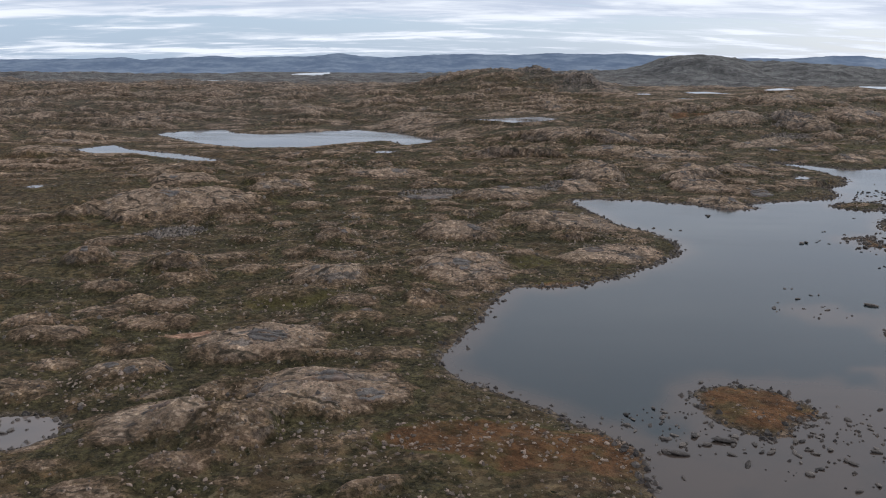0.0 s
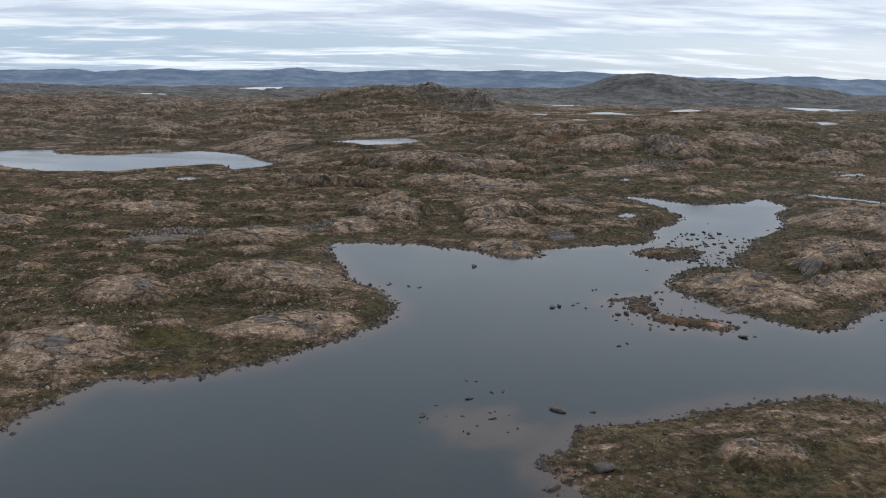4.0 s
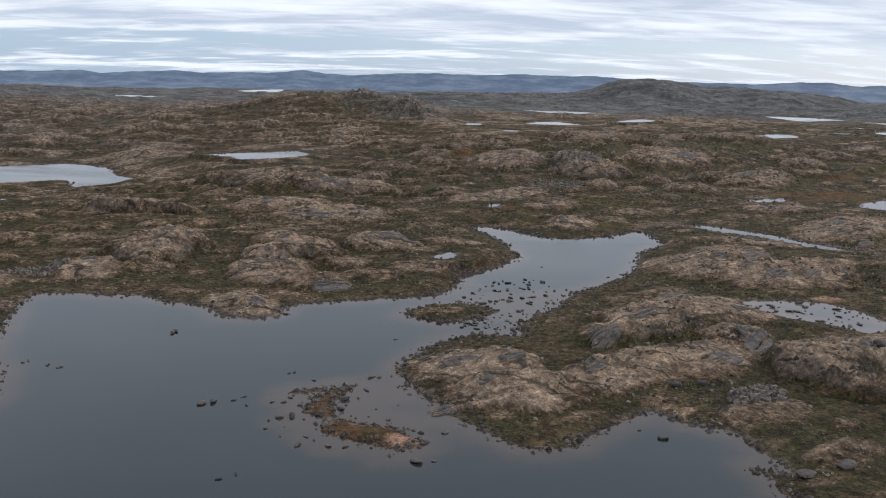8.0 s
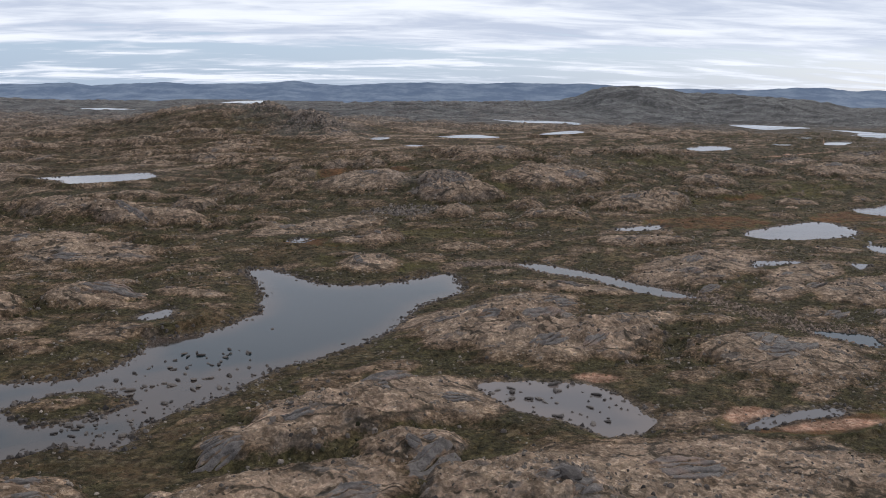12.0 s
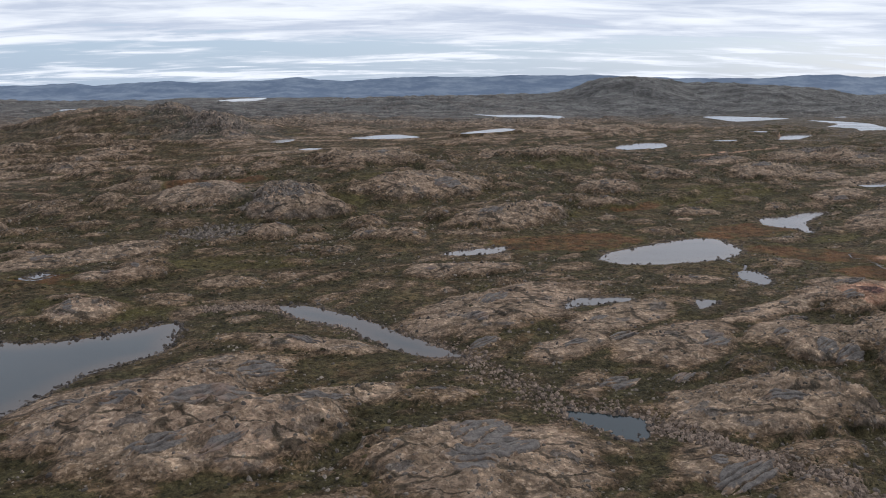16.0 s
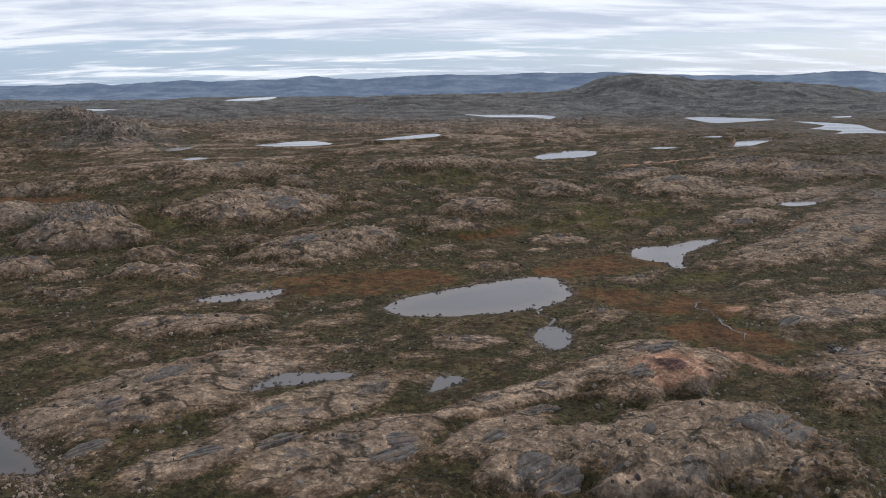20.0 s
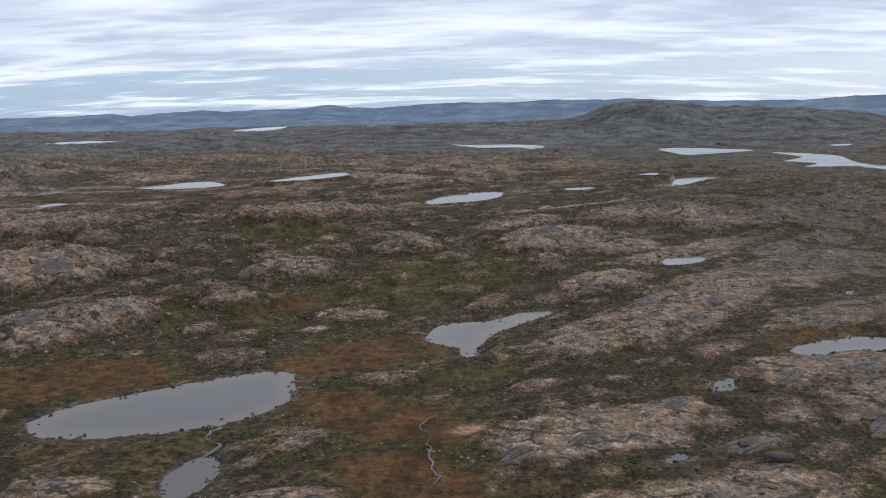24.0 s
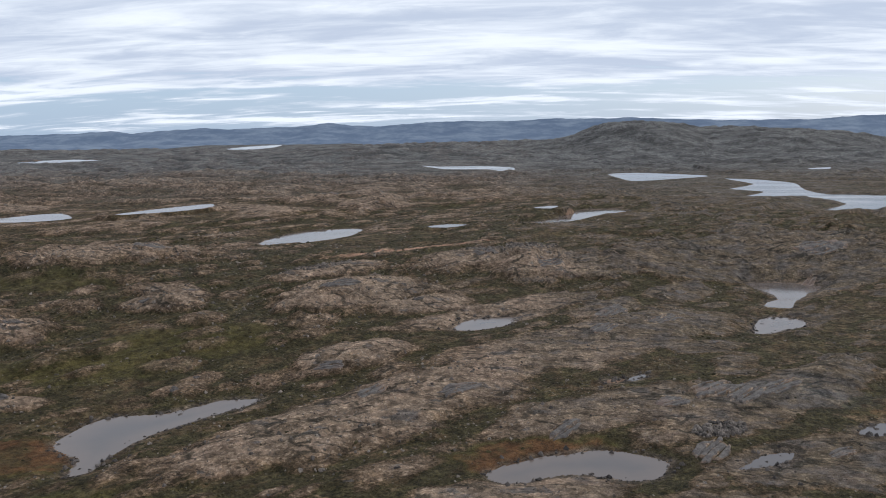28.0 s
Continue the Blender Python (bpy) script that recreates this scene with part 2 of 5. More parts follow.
lake("pond", 1.6, [(278.6, 400.2), (282.4, 407.1), (291, 414), (301.6, 421.4), (309, 426.2), (316.7, 425.7), (320, 413.7), (317.7, 406.3), (313, 402.1), (306.4, 398), (294.5, 394.7), (284.6, 394.1), (281.2, 395.7)],
     "oval grey pond in a red-brown bog")
lake("pond", 1.5, [(309.1, 381.5), (310.6, 386.2), (313.1, 388.9), (316.5, 385), (316.2, 379.1), (313.2, 374), (310.8, 376)],
     "small round pond drained by a bog runnel")
lake("pond", 0.9, [(339.8, 451.3), (342.2, 462), (348, 465.2), (354.1, 466.2), (361.3, 473.1), (368.7, 475.1), (365.3, 469.1), (358.3, 460.4), (353.2, 451.7), (351.6, 441.1), (349.1, 439), (346.6, 445)],
     "arrow-shaped grey pond below a long rock ridge")
lake("rock_pool", 3, [(263.3, 349), (263.9, 352.9), (265.9, 356.7), (270, 357.6), (278, 357.3), (277.6, 355.7), (274.5, 354.4), (269.9, 352.7), (266.9, 351.6)],
     "small still pool in a hollow of bare rock")
lake("rock_pool", 2.6, [(291.3, 351), (291.8, 355.2), (292.7, 357.8), (295.7, 357.6), (296.4, 355.5), (293.5, 352.4)],
     "small still pool in a hollow of bare rock")
lake("pond", 3, [(402.1, 520.5), (406.3, 530.3), (418, 532.7), (415.4, 525), (407.2, 519.1)],
     "still grey pond in a hollow of the tundra")
lake("pond", 2.6, [(414.2, 440.2), (418.2, 444.7), (429.1, 449.2), (434.6, 449.3), (440.8, 446), (440, 441), (435.9, 438.6), (430.2, 439.7), (424.3, 440.5), (419.3, 437.2), (415.2, 437.4)],
     "still grey pond in a hollow of the tundra")
lake("rock_pool", 2.6, [(393.2, 416.8), (396.3, 422.5), (398.1, 422.5), (397, 416.9)],
     "small still pool in a hollow of bare rock")
lake("pond", 3, [(451.2, 443.1), (455.6, 447.9), (460.4, 449.9), (460.1, 447.3), (454.5, 443.7)],
     "still grey pond in a hollow of the tundra")
lake("pond", 3, [(472.9, 458.8), (479.7, 463), (486.6, 463.9), (480.8, 458.5), (475, 457.2)],
     "still grey pond in a hollow of the tundra")
lake("pond", 0.5, [(485.7, 586.5), (498.3, 589.4), (509, 583.2), (496.4, 566.2), (491.8, 555.9), (484.8, 557.6), (491.5, 568.2), (490, 577.1)],
     "still grey pond in a hollow of the tundra")
lake("pond", 0.8, [(475.1, 532.2), (482.7, 544.4), (490.3, 541.2), (488.6, 534.9), (475.9, 526.5)],
     "still grey pond in a hollow of the tundra")
lake("pond", 4, [(433.8, 477.5), (436.3, 480.6), (438.7, 480.4), (436.4, 477.3)],
     "still grey pond in a hollow of the tundra")
lake("pond", 4.1, [(439, 480.8), (442.7, 484.5), (443, 482.7), (439.9, 480.2)],
     "still grey pond in a hollow of the tundra")
lake("pond", 7, [(323.9, 622.7), (326.4, 635.9), (337.6, 653.2), (354.9, 657.8), (354, 638.9), (340.6, 622.9), (328.1, 615.4)],
     "still grey pond in a hollow of the tundra")
lake("pond", 5.5, [(418, 681.2), (432.7, 696.9), (447, 728.1), (460.4, 730.1), (470.3, 725.8), (450.2, 702.4), (436.9, 682.9), (422.7, 676.3)],
     "still grey pond in a hollow of the tundra")
lake("pond", 10.5, [(243.4, 675), (255.3, 694.4), (272, 713.5), (278.1, 702.5), (269.1, 686.3), (251, 675)],
     "still grey pond in a hollow of the tundra")
lake("pond", 8, [(178.4, 671.8), (194.8, 692.2), (207.7, 698.1), (221.8, 680.8), (214.4, 671.8), (197.1, 666.6)],
     "still grey pond in a hollow of the tundra")
lake("pond", 8.5, [(380.6, 652.4), (388.8, 660.2), (397.5, 658.7), (389.6, 650.9)],
     "still grey pond in a hollow of the tundra")
lake("pond", 7.9, [(424.4, 719.8), (435.1, 726.2), (433.4, 715.5), (425.6, 715.6)],
     "still grey pond in a hollow of the tundra")
lake("pond", 8.4, [(142.5, 641.8), (143.6, 660.1), (153, 662.8), (150.6, 644.3)],
     "still grey pond in a hollow of the tundra")
lake("pond", 7.8, [(162.4, 612.1), (166.6, 620.9), (174.4, 618.6), (170.1, 609.9)],
     "still grey pond in a hollow of the tundra")
lake("lake", -37, [(268, 1584), (303, 1560), (360, 1566), (408, 1532), (405, 1456), (370, 1505), (316, 1508)],
     "thin bright lake below a distant hill")
lake("lake", -6, [(491, 1061), (518, 1071), (565, 1046), (566, 1030), (531, 1007), (504, 994), (496, 1023)],
     "long pale lake on the far plain")
lake("lake", -6, [(576, 1014), (599, 1004), (618, 976), (611, 927), (616, 902), (651, 895), (675, 878), (631, 780), (609, 789), (595, 787), (581, 810), (610, 846), (594, 876), (557, 880), (581, 914), (562, 933), (588, 968)],
     "large branching grey lake on the far plain")
lake("lake", -97, [(-571, 3173), (-526, 3343), (-442, 3407), (-430, 3222), (-488, 3097)],
     "pale grey lake lying in the distant heath")
lake("lake", -68, [(-690, 2100), (-700, 2190), (-600, 2240), (-480, 2200), (-470, 2140), (-560, 2090)],
     "pale grey lake lying in the distant heath")
lake("pond", -30.3, [(766, 1412), (798, 1427), (788, 1402), (767, 1394)],
     "still grey pond in a hollow of the tundra")
lake("pond", 1.7, [(-132.8, 271.8), (-131.6, 275), (-127.6, 274.2), (-128.9, 269.9)],
     "still grey pond in a hollow of the tundra")
lake("pond", 3, [(139.5, 373.7), (141.4, 377.4), (144.5, 376.7), (142.7, 372.2)],
     "still grey pond in a hollow of the tundra")
lake("rock_pool", 2.5, [(380, 387.8), (382.4, 390.1), (383.9, 389), (381.1, 386.9)],
     "small still pool in a hollow of bare rock")
lake("rock_pool", 2.5, [(361, 372.3), (363.6, 374.5), (364.5, 373), (362.1, 371.4)],
     "small still pool in a hollow of bare rock")


def dome(x, y, a, b, h, turn):
    """An ice-worn back of bedrock under lichen: place, half length and width, height, turn in degrees."""
    DOMES.append((x, y, a, b, h * (1.25 if b < 11 else 0.8), radians(turn)))


dome(-55, 175.5, 5.5, 4.1, 2.1, -20)
dome(-75.5, 241.8, 25, 21.3, 5, 12)
dome(-25.8, 98.8, 5.7, 5.7, 2.4, 7)
dome(-15.8, 110.4, 11.8, 8.4, 1.6, 13)
dome(-28.3, 128.9, 11.9, 7.6, 1.5, 17)
dome(-14, 143, 5.3, 3.8, 1, 9)
dome(-3.5, 154.8, 4.2, 4.2, 2.1, 12)
dome(-22.9, 168.8, 7.7, 7.5, 1.6, -12)
dome(4.8, 175.5, 11.1, 9.5, 2.4, 2)
dome(-25.6, 203.5, 5.2, 5.2, 2.3, -13)
dome(3.3, 208.9, 11, 8.7, 1.9, -13)
dome(37.8, 190.6, 14.5, 7.5, 1.4, 28)
dome(32.6, 224.2, 18.1, 11.9, 3.4, -24)
dome(83.9, 254.7, 9.5, 7.5, 2.9, -5)
dome(52.6, 294.2, 10.4, 8.8, 3.3, 3)
dome(83.2, 296.6, 8.5, 7.2, 2.9, 38)
dome(89.2, 301.5, 9.7, 8, 3.1, 19)
dome(52.3, 304.2, 11.9, 10.1, 3.6, 6)
dome(72.3, 365.5, 17.6, 15, 3.1, 24)
dome(72.4, 414.8, 40.8, 8.9, 3.3, -23)
dome(132.6, 214, 10.9, 9.2, 3.4, -37)
dome(129.1, 223.2, 11.6, 7.7, 3, 10)
dome(97.5, 272.7, 6.5, 6.5, 2.7, 5)
dome(106.5, 311.4, 10.1, 8.6, 3.2, 27)
dome(126.2, 317.3, 9, 3.4, 1.9, -8)
dome(152.3, 220, 12.3, 6.8, 2.8, 28)
dome(191.8, 225.2, 14.4, 10.6, 3.8, 26)
dome(163.3, 226.3, 16.3, 9.3, 1.4, 19)
dome(153.8, 239.6, 6.3, 4.6, 2.2, 9)
dome(178.3, 240.4, 8.2, 4.8, 2.2, 4)
dome(179.7, 241, 4.7, 3.8, 2, 18)
dome(164.2, 246.2, 16.3, 6.4, 2.7, 23)
dome(174.4, 255.3, 22.4, 9.6, 3.3, 20)
dome(175.4, 256.8, 5.7, 4.5, 2.2, 40)
dome(205.7, 285.3, 21, 9.7, 3.2, 22)
dome(187.5, 290.2, 12.8, 9.4, 3.4, 13)
dome(191.2, 297.6, 19.9, 12.3, 4.2, 14)
dome(186.3, 301, 11.7, 9.9, 1, 48)
dome(201, 310.4, 14.8, 12.5, 1, 42)
dome(163.4, 347.5, 8.9, 7.6, 3, 7)
dome(160.5, 373.9, 10.8, 6, 2.6, 11)
dome(165.1, 381.4, 7.2, 7.2, 2.9, 23)
dome(187.9, 424.2, 7.9, 5.6, 2.5, 21)
dome(189.5, 453, 20, 9, 4.2, 17)
dome(185.7, 465.4, 13.4, 10.9, 3.8, 10)
dome(212.3, 232.4, 29.3, 13.9, 2.3, 5)
dome(245.3, 281.1, 17.4, 13.1, 3.5, 16)
dome(213, 285.9, 19.1, 6.3, 2.5, 42)
dome(237.3, 303.7, 7.2, 3.7, 2, 14)
dome(261, 326.9, 12.5, 5.1, 1, 46)
dome(213, 329.5, 15.9, 4.5, 2.2, -11)
dome(248.9, 344.5, 13.8, 8.5, 3.2, 34)
dome(250.8, 350.9, 29, 11.7, 4, 39)
dome(235.5, 381.9, 8.5, 6.9, 1.7, 39)
dome(252.8, 384, 6.8, 4.1, 2.1, 33)
dome(246.6, 384.6, 11.2, 6.4, 2.5, 15)
dome(227.3, 420.4, 6.9, 6.9, 2.8, 0)
dome(221, 423.6, 11, 5.2, 2.3, 8)
dome(214.4, 438.3, 6.7, 5.8, 2.5, 20)
dome(237.2, 448.8, 7.2, 6, 2.6, 27)
dome(258.6, 448.9, 20.7, 13.6, 4.5, 29)
dome(266.7, 456.4, 10.6, 7.8, 3, 13)
dome(230.9, 490, 29, 15, 5.2, 30)
dome(276.4, 282.1, 8.5, 7.2, 1, -27)
dome(286.7, 299.6, 17.4, 10.2, 3.6, 22)
dome(281.3, 328.3, 16.5, 9.7, 1, 38)
dome(310, 329.4, 14.7, 6.7, 2.1, 43)
dome(328.4, 331.8, 18.9, 13, 4.4, 14)
dome(274.2, 343.8, 17.5, 6.9, 1, 42)
dome(306.9, 350, 19.6, 3.8, 2, 36)
dome(326.9, 360.7, 15.8, 10.2, 3.7, 26)
dome(329.5, 373.4, 7.6, 4.2, 2.1, 10)
dome(296.3, 374.3, 7.6, 5, 2.3, 1)
dome(324.4, 394.1, 5.8, 5.3, 2.4, 1)
dome(303.4, 433.7, 7.2, 5.2, 2.3, 13)
dome(322.2, 464.3, 9.6, 3.7, 2, 12)
dome(291.3, 470.6, 11, 4, 2.1, 12)
dome(297.9, 496.8, 13.4, 5.5, 2.4, 13)
dome(298.7, 503.4, 13.6, 5.9, 2.5, 16)
dome(326.7, 527.8, 12.1, 4.6, 2.2, 4)
dome(291.2, 580.1, 31.6, 19.3, 5.8, 54)
dome(377.8, 367.4, 28.8, 12, 4.1, 28)
dome(372.4, 397.3, 21.3, 8.4, 3.2, 23)
dome(336.4, 422.7, 7.3, 3.7, 1.9, 18)
dome(352.3, 475.3, 5.8, 3, 1.8, 11)
dome(382.1, 493.4, 14.5, 8.3, 2.8, 35)
dome(374.1, 543, 24, 14.5, 4.8, 39)
dome(435.8, 415.8, 27, 13.6, 3, 30)
dome(416.9, 428.1, 18.1, 9.7, 2.8, 25)
dome(393.1, 463.2, 45.1, 13.6, 4.1, 42)
dome(435.2, 464.7, 25.5, 7.9, 2, 29)
dome(433.5, 505.5, 41.7, 14.2, 1, 38)
dome(395.1, 536.8, 13.4, 8.1, 3.1, 31)
dome(429.5, 578.2, 21.9, 14.9, 4.3, 12)
dome(412.5, 587.5, 31.6, 13.7, 4.6, 20)
dome(463.8, 445.2, 19.1, 9, 1.3, 21)
dome(464.7, 472.4, 34.3, 8.5, 3.2, 41)
dome(451.8, 524.3, 27.6, 12.2, 4.2, 28)
dome(493.8, 608.2, 57.5, 25.1, 7.5, 26)
dome(519.5, 591.7, 45, 12.2, 4.2, 43)
dome(414, 534, 31.6, 8.8, 1.6, 37)
dome(327, 536, 9.9, 9.2, 1.7, 30)
dome(363, 571, 19.1, 7.5, 1.4, 41)
dome(217, 300, 17.9, 5, 1.4, 24)
dome(146, 396, 27, 8.5, 1.8, 43)
dome(-45, 115, 7.1, 3.9, 1.4, 42)
dome(-37, 98, 7.8, 3.5, 1.4, 40)
dome(128, 395, 6.4, 6.4, 2.2, 17)
dome(302, 335, 11.2, 5, 1.7, 44)
dome(205, 543, 23.7, 23.4, 4.3, 25)
dome(235, 518, 7, 7, 2.6, 31)
dome(265, 470, 5.7, 4.3, 1.2, 38)
dome(397, 394, 4.8, 2.6, 1.2, 44)
dome(441, 539, 13.8, 6.5, 1.4, 44)
dome(43, 280, 8.2, 8.2, 2.4, 14)
dome(243, 411, 4.4, 3.7, 1, 36)
dome(96, 431, 8.1, 8.1, 3, 14)
dome(152, 472, 18.7, 18.4, 3.4, 19)
dome(354, 481, 4.8, 3, 1.1, 44)
dome(459, 505, 11.4, 5.1, 1.3, 44)
dome(463, 562, 14.8, 6.6, 1.3, 44)
dome(503, 651, 17.4, 9, 1.7, 44)
dome(104, 1012, 46.8, 26.6, 4.8, 14)
dome(311, 765, 28.8, 12.9, 2.4, 35)
dome(-76, 180, 5, 5, 2.2, 14)
dome(-19, 304, 14.7, 7.7, 1.4, 14)
dome(-52, 278, 11.4, 7.9, 1.4, 14)
dome(-86, 286, 11.7, 9.9, 1.8, 14)
dome(91, 352, 19.7, 12.6, 2.3, 14)
dome(20, 266, 16.7, 8.3, 1.7, 14)
dome(85, 279, 11.8, 9.5, 1.8, 14)
dome(104, 141, 5.8, 4.9, 2.2, 22)
dome(-60, 286, 6.6, 6.6, 2.4, 14)

dome(122.5, 256, 5.5, 2.6, 0.8, 8)
dome(-45.1, 115.3, 6.6, 5.0, 1.8, 22)
dome(-35.6, 100.4, 7.6, 5.6, 1.8, 30)

# the dark knoll beyond the waters, and its crags
for cx, cy, ca, cb, ch, ct in ((122, 657, 12, 8, 3.0, -40), (104, 676, 20, 9, 2.2, -35), (78, 700, 24, 12, 2.2, -10), (48, 708, 18, 10, 1.4, 5), (20, 700, 20, 9, 1.2, 10)):
    dome(cx, cy, 1.1 * ca, 1.1 * cb, 1.5 * ch, ct)

def knobs_between():
    """Small knobs of rock breaking through the heath between the large backs."""
    made = []
    for _ in range(1700):
        x = rng.uniform(-90, 560)
        y = 60 + 400 * rng.random() ** 1.3 + 0.74 * min(max(x, -60), 440)
        a = rng.uniform(2.2, 7.5)
        if any(math.hypot(x - dx, y - dy) < 0.8 * da + 0.5 * a and abs((y - dy) * math.cos(t) - (x - dx) * math.sin(t)) < db + 0.5 * a for dx, dy, da, db, dh, t in DOMES + made):
            continue
        if any(((x - bx) / (p + a)) ** 2 + ((y - by) / (q + a)) ** 2 < 1.2 for bx, by, p, q, _, most in BOGS):
            continue
        if any(o[:, 0].min() - a < x < o[:, 0].max() + a and o[:, 1].min() - a < y < o[:, 1].max() + a and signed_distance(np.array([x]), np.array([y]), o)[0] < a for _, _, o, _, _ in LAKES):
            continue
        turn = 14 + 30 * float(smooth(80, 260, np.array(x - 0.2 * (y - 250)))) + rng.uniform(-18, 18)
        made.append((x, y, a, a * rng.uniform(0.4, 0.75), rng.uniform(0.4, 0.8) + 0.11 * a, radians(turn)))
    return made


# x, y, height, reach along, reach across, turn in degrees
HILLS = [
    (82, 704, 13, 80, 46, -12), (112, 664, 6, 26, 18, -35), (205, 525, 7, 60, 40, 10), (165, 470, 4, 45, 25, 20),
    (285, 562, 4, 40, 26, 30), (680, 2420, 40, 135, 200, 0), (640, 2470, 34, 400, 320, 0), (1030, 2500, 40, 240, 240, 0),
    (-408, 2110, 15, 170, 120, 10), (-150, 2300, 8, 260, 150, 0), (140, 2050, 20, 240, 120, 5), (60, 2600, 20, 300, 160, 0),
    (1500, 2600, 30, 300, 220, 0), (-900, 2300, 8, 260, 200, 0), (25, 690, 8, 60, 50, 0),
]
PROFILE_Y = [-5000, -900, 0, 250, 450, 560, 680, 760, 930, 1540, 2100, 3176, 3500, 4160, 5200]
PROFILE_Z = [-30, 4, 3, 2, 3, 7, 9, 7, -2, -38, -62, -97, -116, -170, -235]


def plain(x, y):
    """The lie of the land without its rocks and waters."""
    z = np.interp(y, PROFILE_Y, PROFILE_Z) - 6 * np.exp(-((x + 110) / 150) ** 2 - ((y - 470) / 110) ** 2)
    for hx, hy, h, a, b, turn in HILLS:
        c, s = math.cos(radians(turn)), math.sin(radians(turn))
        u, v = ((x - hx) * c + (y - hy) * s) / a, ((y - hy) * c - (x - hx) * s) / b
        z = z + h * np.exp(-(u * u + v * v) ** (1.7 if h > 35 else 1.0))
    return z


def grain(x, y):
    """Places turned along the grain of the bedrock, which bends from west to east."""
    bend = smooth(80, 260, x - 0.2 * (y - 250))
    a = radians(14) + radians(32) * bend
    a = np.where(y > 800, radians(8), a)
    c, s = np.cos(a), np.sin(a)
    return x * c + y * s, y * c - x * s


def relief(x, y):
    """Rounded rock backs with hollows between: height, and how far a place is rock."""
    wx, wy = x + 7 * wave(x / 31, y / 31, 41), y + 7 * wave(x / 31, y / 31, 42)
    turned = [(math.cos(radians(a)), math.sin(radians(a))) for a in (12, 48)]
    bend = smooth(80, 260, x - 0.2 * (y - 250)) * smooth(1100, 700, y)
    big, mid, small = np.zeros(x.shape), np.zeros(x.shape), np.zeros(x.shape)
    for (c, s), weight in zip(turned, (1 - bend, bend)):
        k = np.nonzero(weight > 0.001)[0]
        if not len(k):
            continue
        u, v, w = wx[k] * c + wy[k] * s, wy[k] * c - wx[k] * s, weight[k] * 1.7
        lean = np.abs(wave(u / 58, v / 17, 5))
        big[k] += w * np.abs(wave(u / 58, (v + 7 * lean) / 17, 5))
        lean = np.abs(wave(u / 19, v / 8, 6))
        mid[k] += w * np.abs(wave(u / 19, (v + 3.5 * lean) / 8, 6))
        small[k] += w * np.abs(wave(u / 7, v / 3.6, 7))
    far = smooth(420, 1100, y - 0.3 * x)
    wide = np.abs(wave(x / 210, y / 90, 8)) * 1.7
    long = np.abs(wave(x / 75, y / 42, 12)) * 1.7
    close = smooth(430, 300, y - 0.74 * np.clip(x, -60, 440))
    height = (5.2 - 3.9 * close) * big + (2.6 - 1.7 * close) * mid * (0.4 + 0.6 * big) + (0.75 - 0.3 * close) * small ** 0.8 + far * (8 * wide + 4 * long) + smooth(1400, 2200, y) * 3 * wide - 3.2 + 2.2 * close - far * 5
    fine = 0.26 * np.abs(wave(x / 1.9, y / 1.5, 9)) + 0.42 * np.abs(wave(x / 3.4, y / 2.2, 10))
    backs = 0.5 * big + 0.42 * mid + 0.30 * small + 0.22 * wave(x / 40, y / 30, 11) - 0.10 * close
    rock = (0.85 - 0.2 * close) * smooth(0.24, 0.52, backs)
    bare = 0.8 * smooth(0.20, 0.50, 0.42 * long + 0.40 * big + 0.22 * wide)
    rock = np.clip(rock * (1 - 0.6 * far) + 0.6 * far * bare, 0, 0.95)
    hollow = 0.6 * (1 - 0.6 * close) * smooth(0.13, 0.03, np.minimum(big, 0.05 + mid)) * (1 - 0.4 * far)
    return height, fine, rock, hollow


def outside(x, y, entry):
    """Signed distance to a lake's waterline, with a ragged shore."""
    _, level, outline, isles, _ = entry
    d = signed_distance(x, y, outline)
    for isle in isles:
        near = np.nonzero((x > isle[:, 0].min() - 40) & (x < isle[:, 0].max() + 40) & (y > isle[:, 1].min() - 40) & (y < isle[:, 1].max() + 40))[0]
        d[near] = np.maximum(d[near], -signed_distance(x[near], y[near], isle))
    size = min(np.ptp(outline[:, 0]), np.ptp(outline[:, 1]))
    k = min(1.0, size / 13) * (1 if outline[0][1] < 900 else 0)
    return d + k * (1.1 * wave(x / 6.5, y / 6.5, 21) + 0.55 * wave(x / 2.4, y / 2.4, 22))


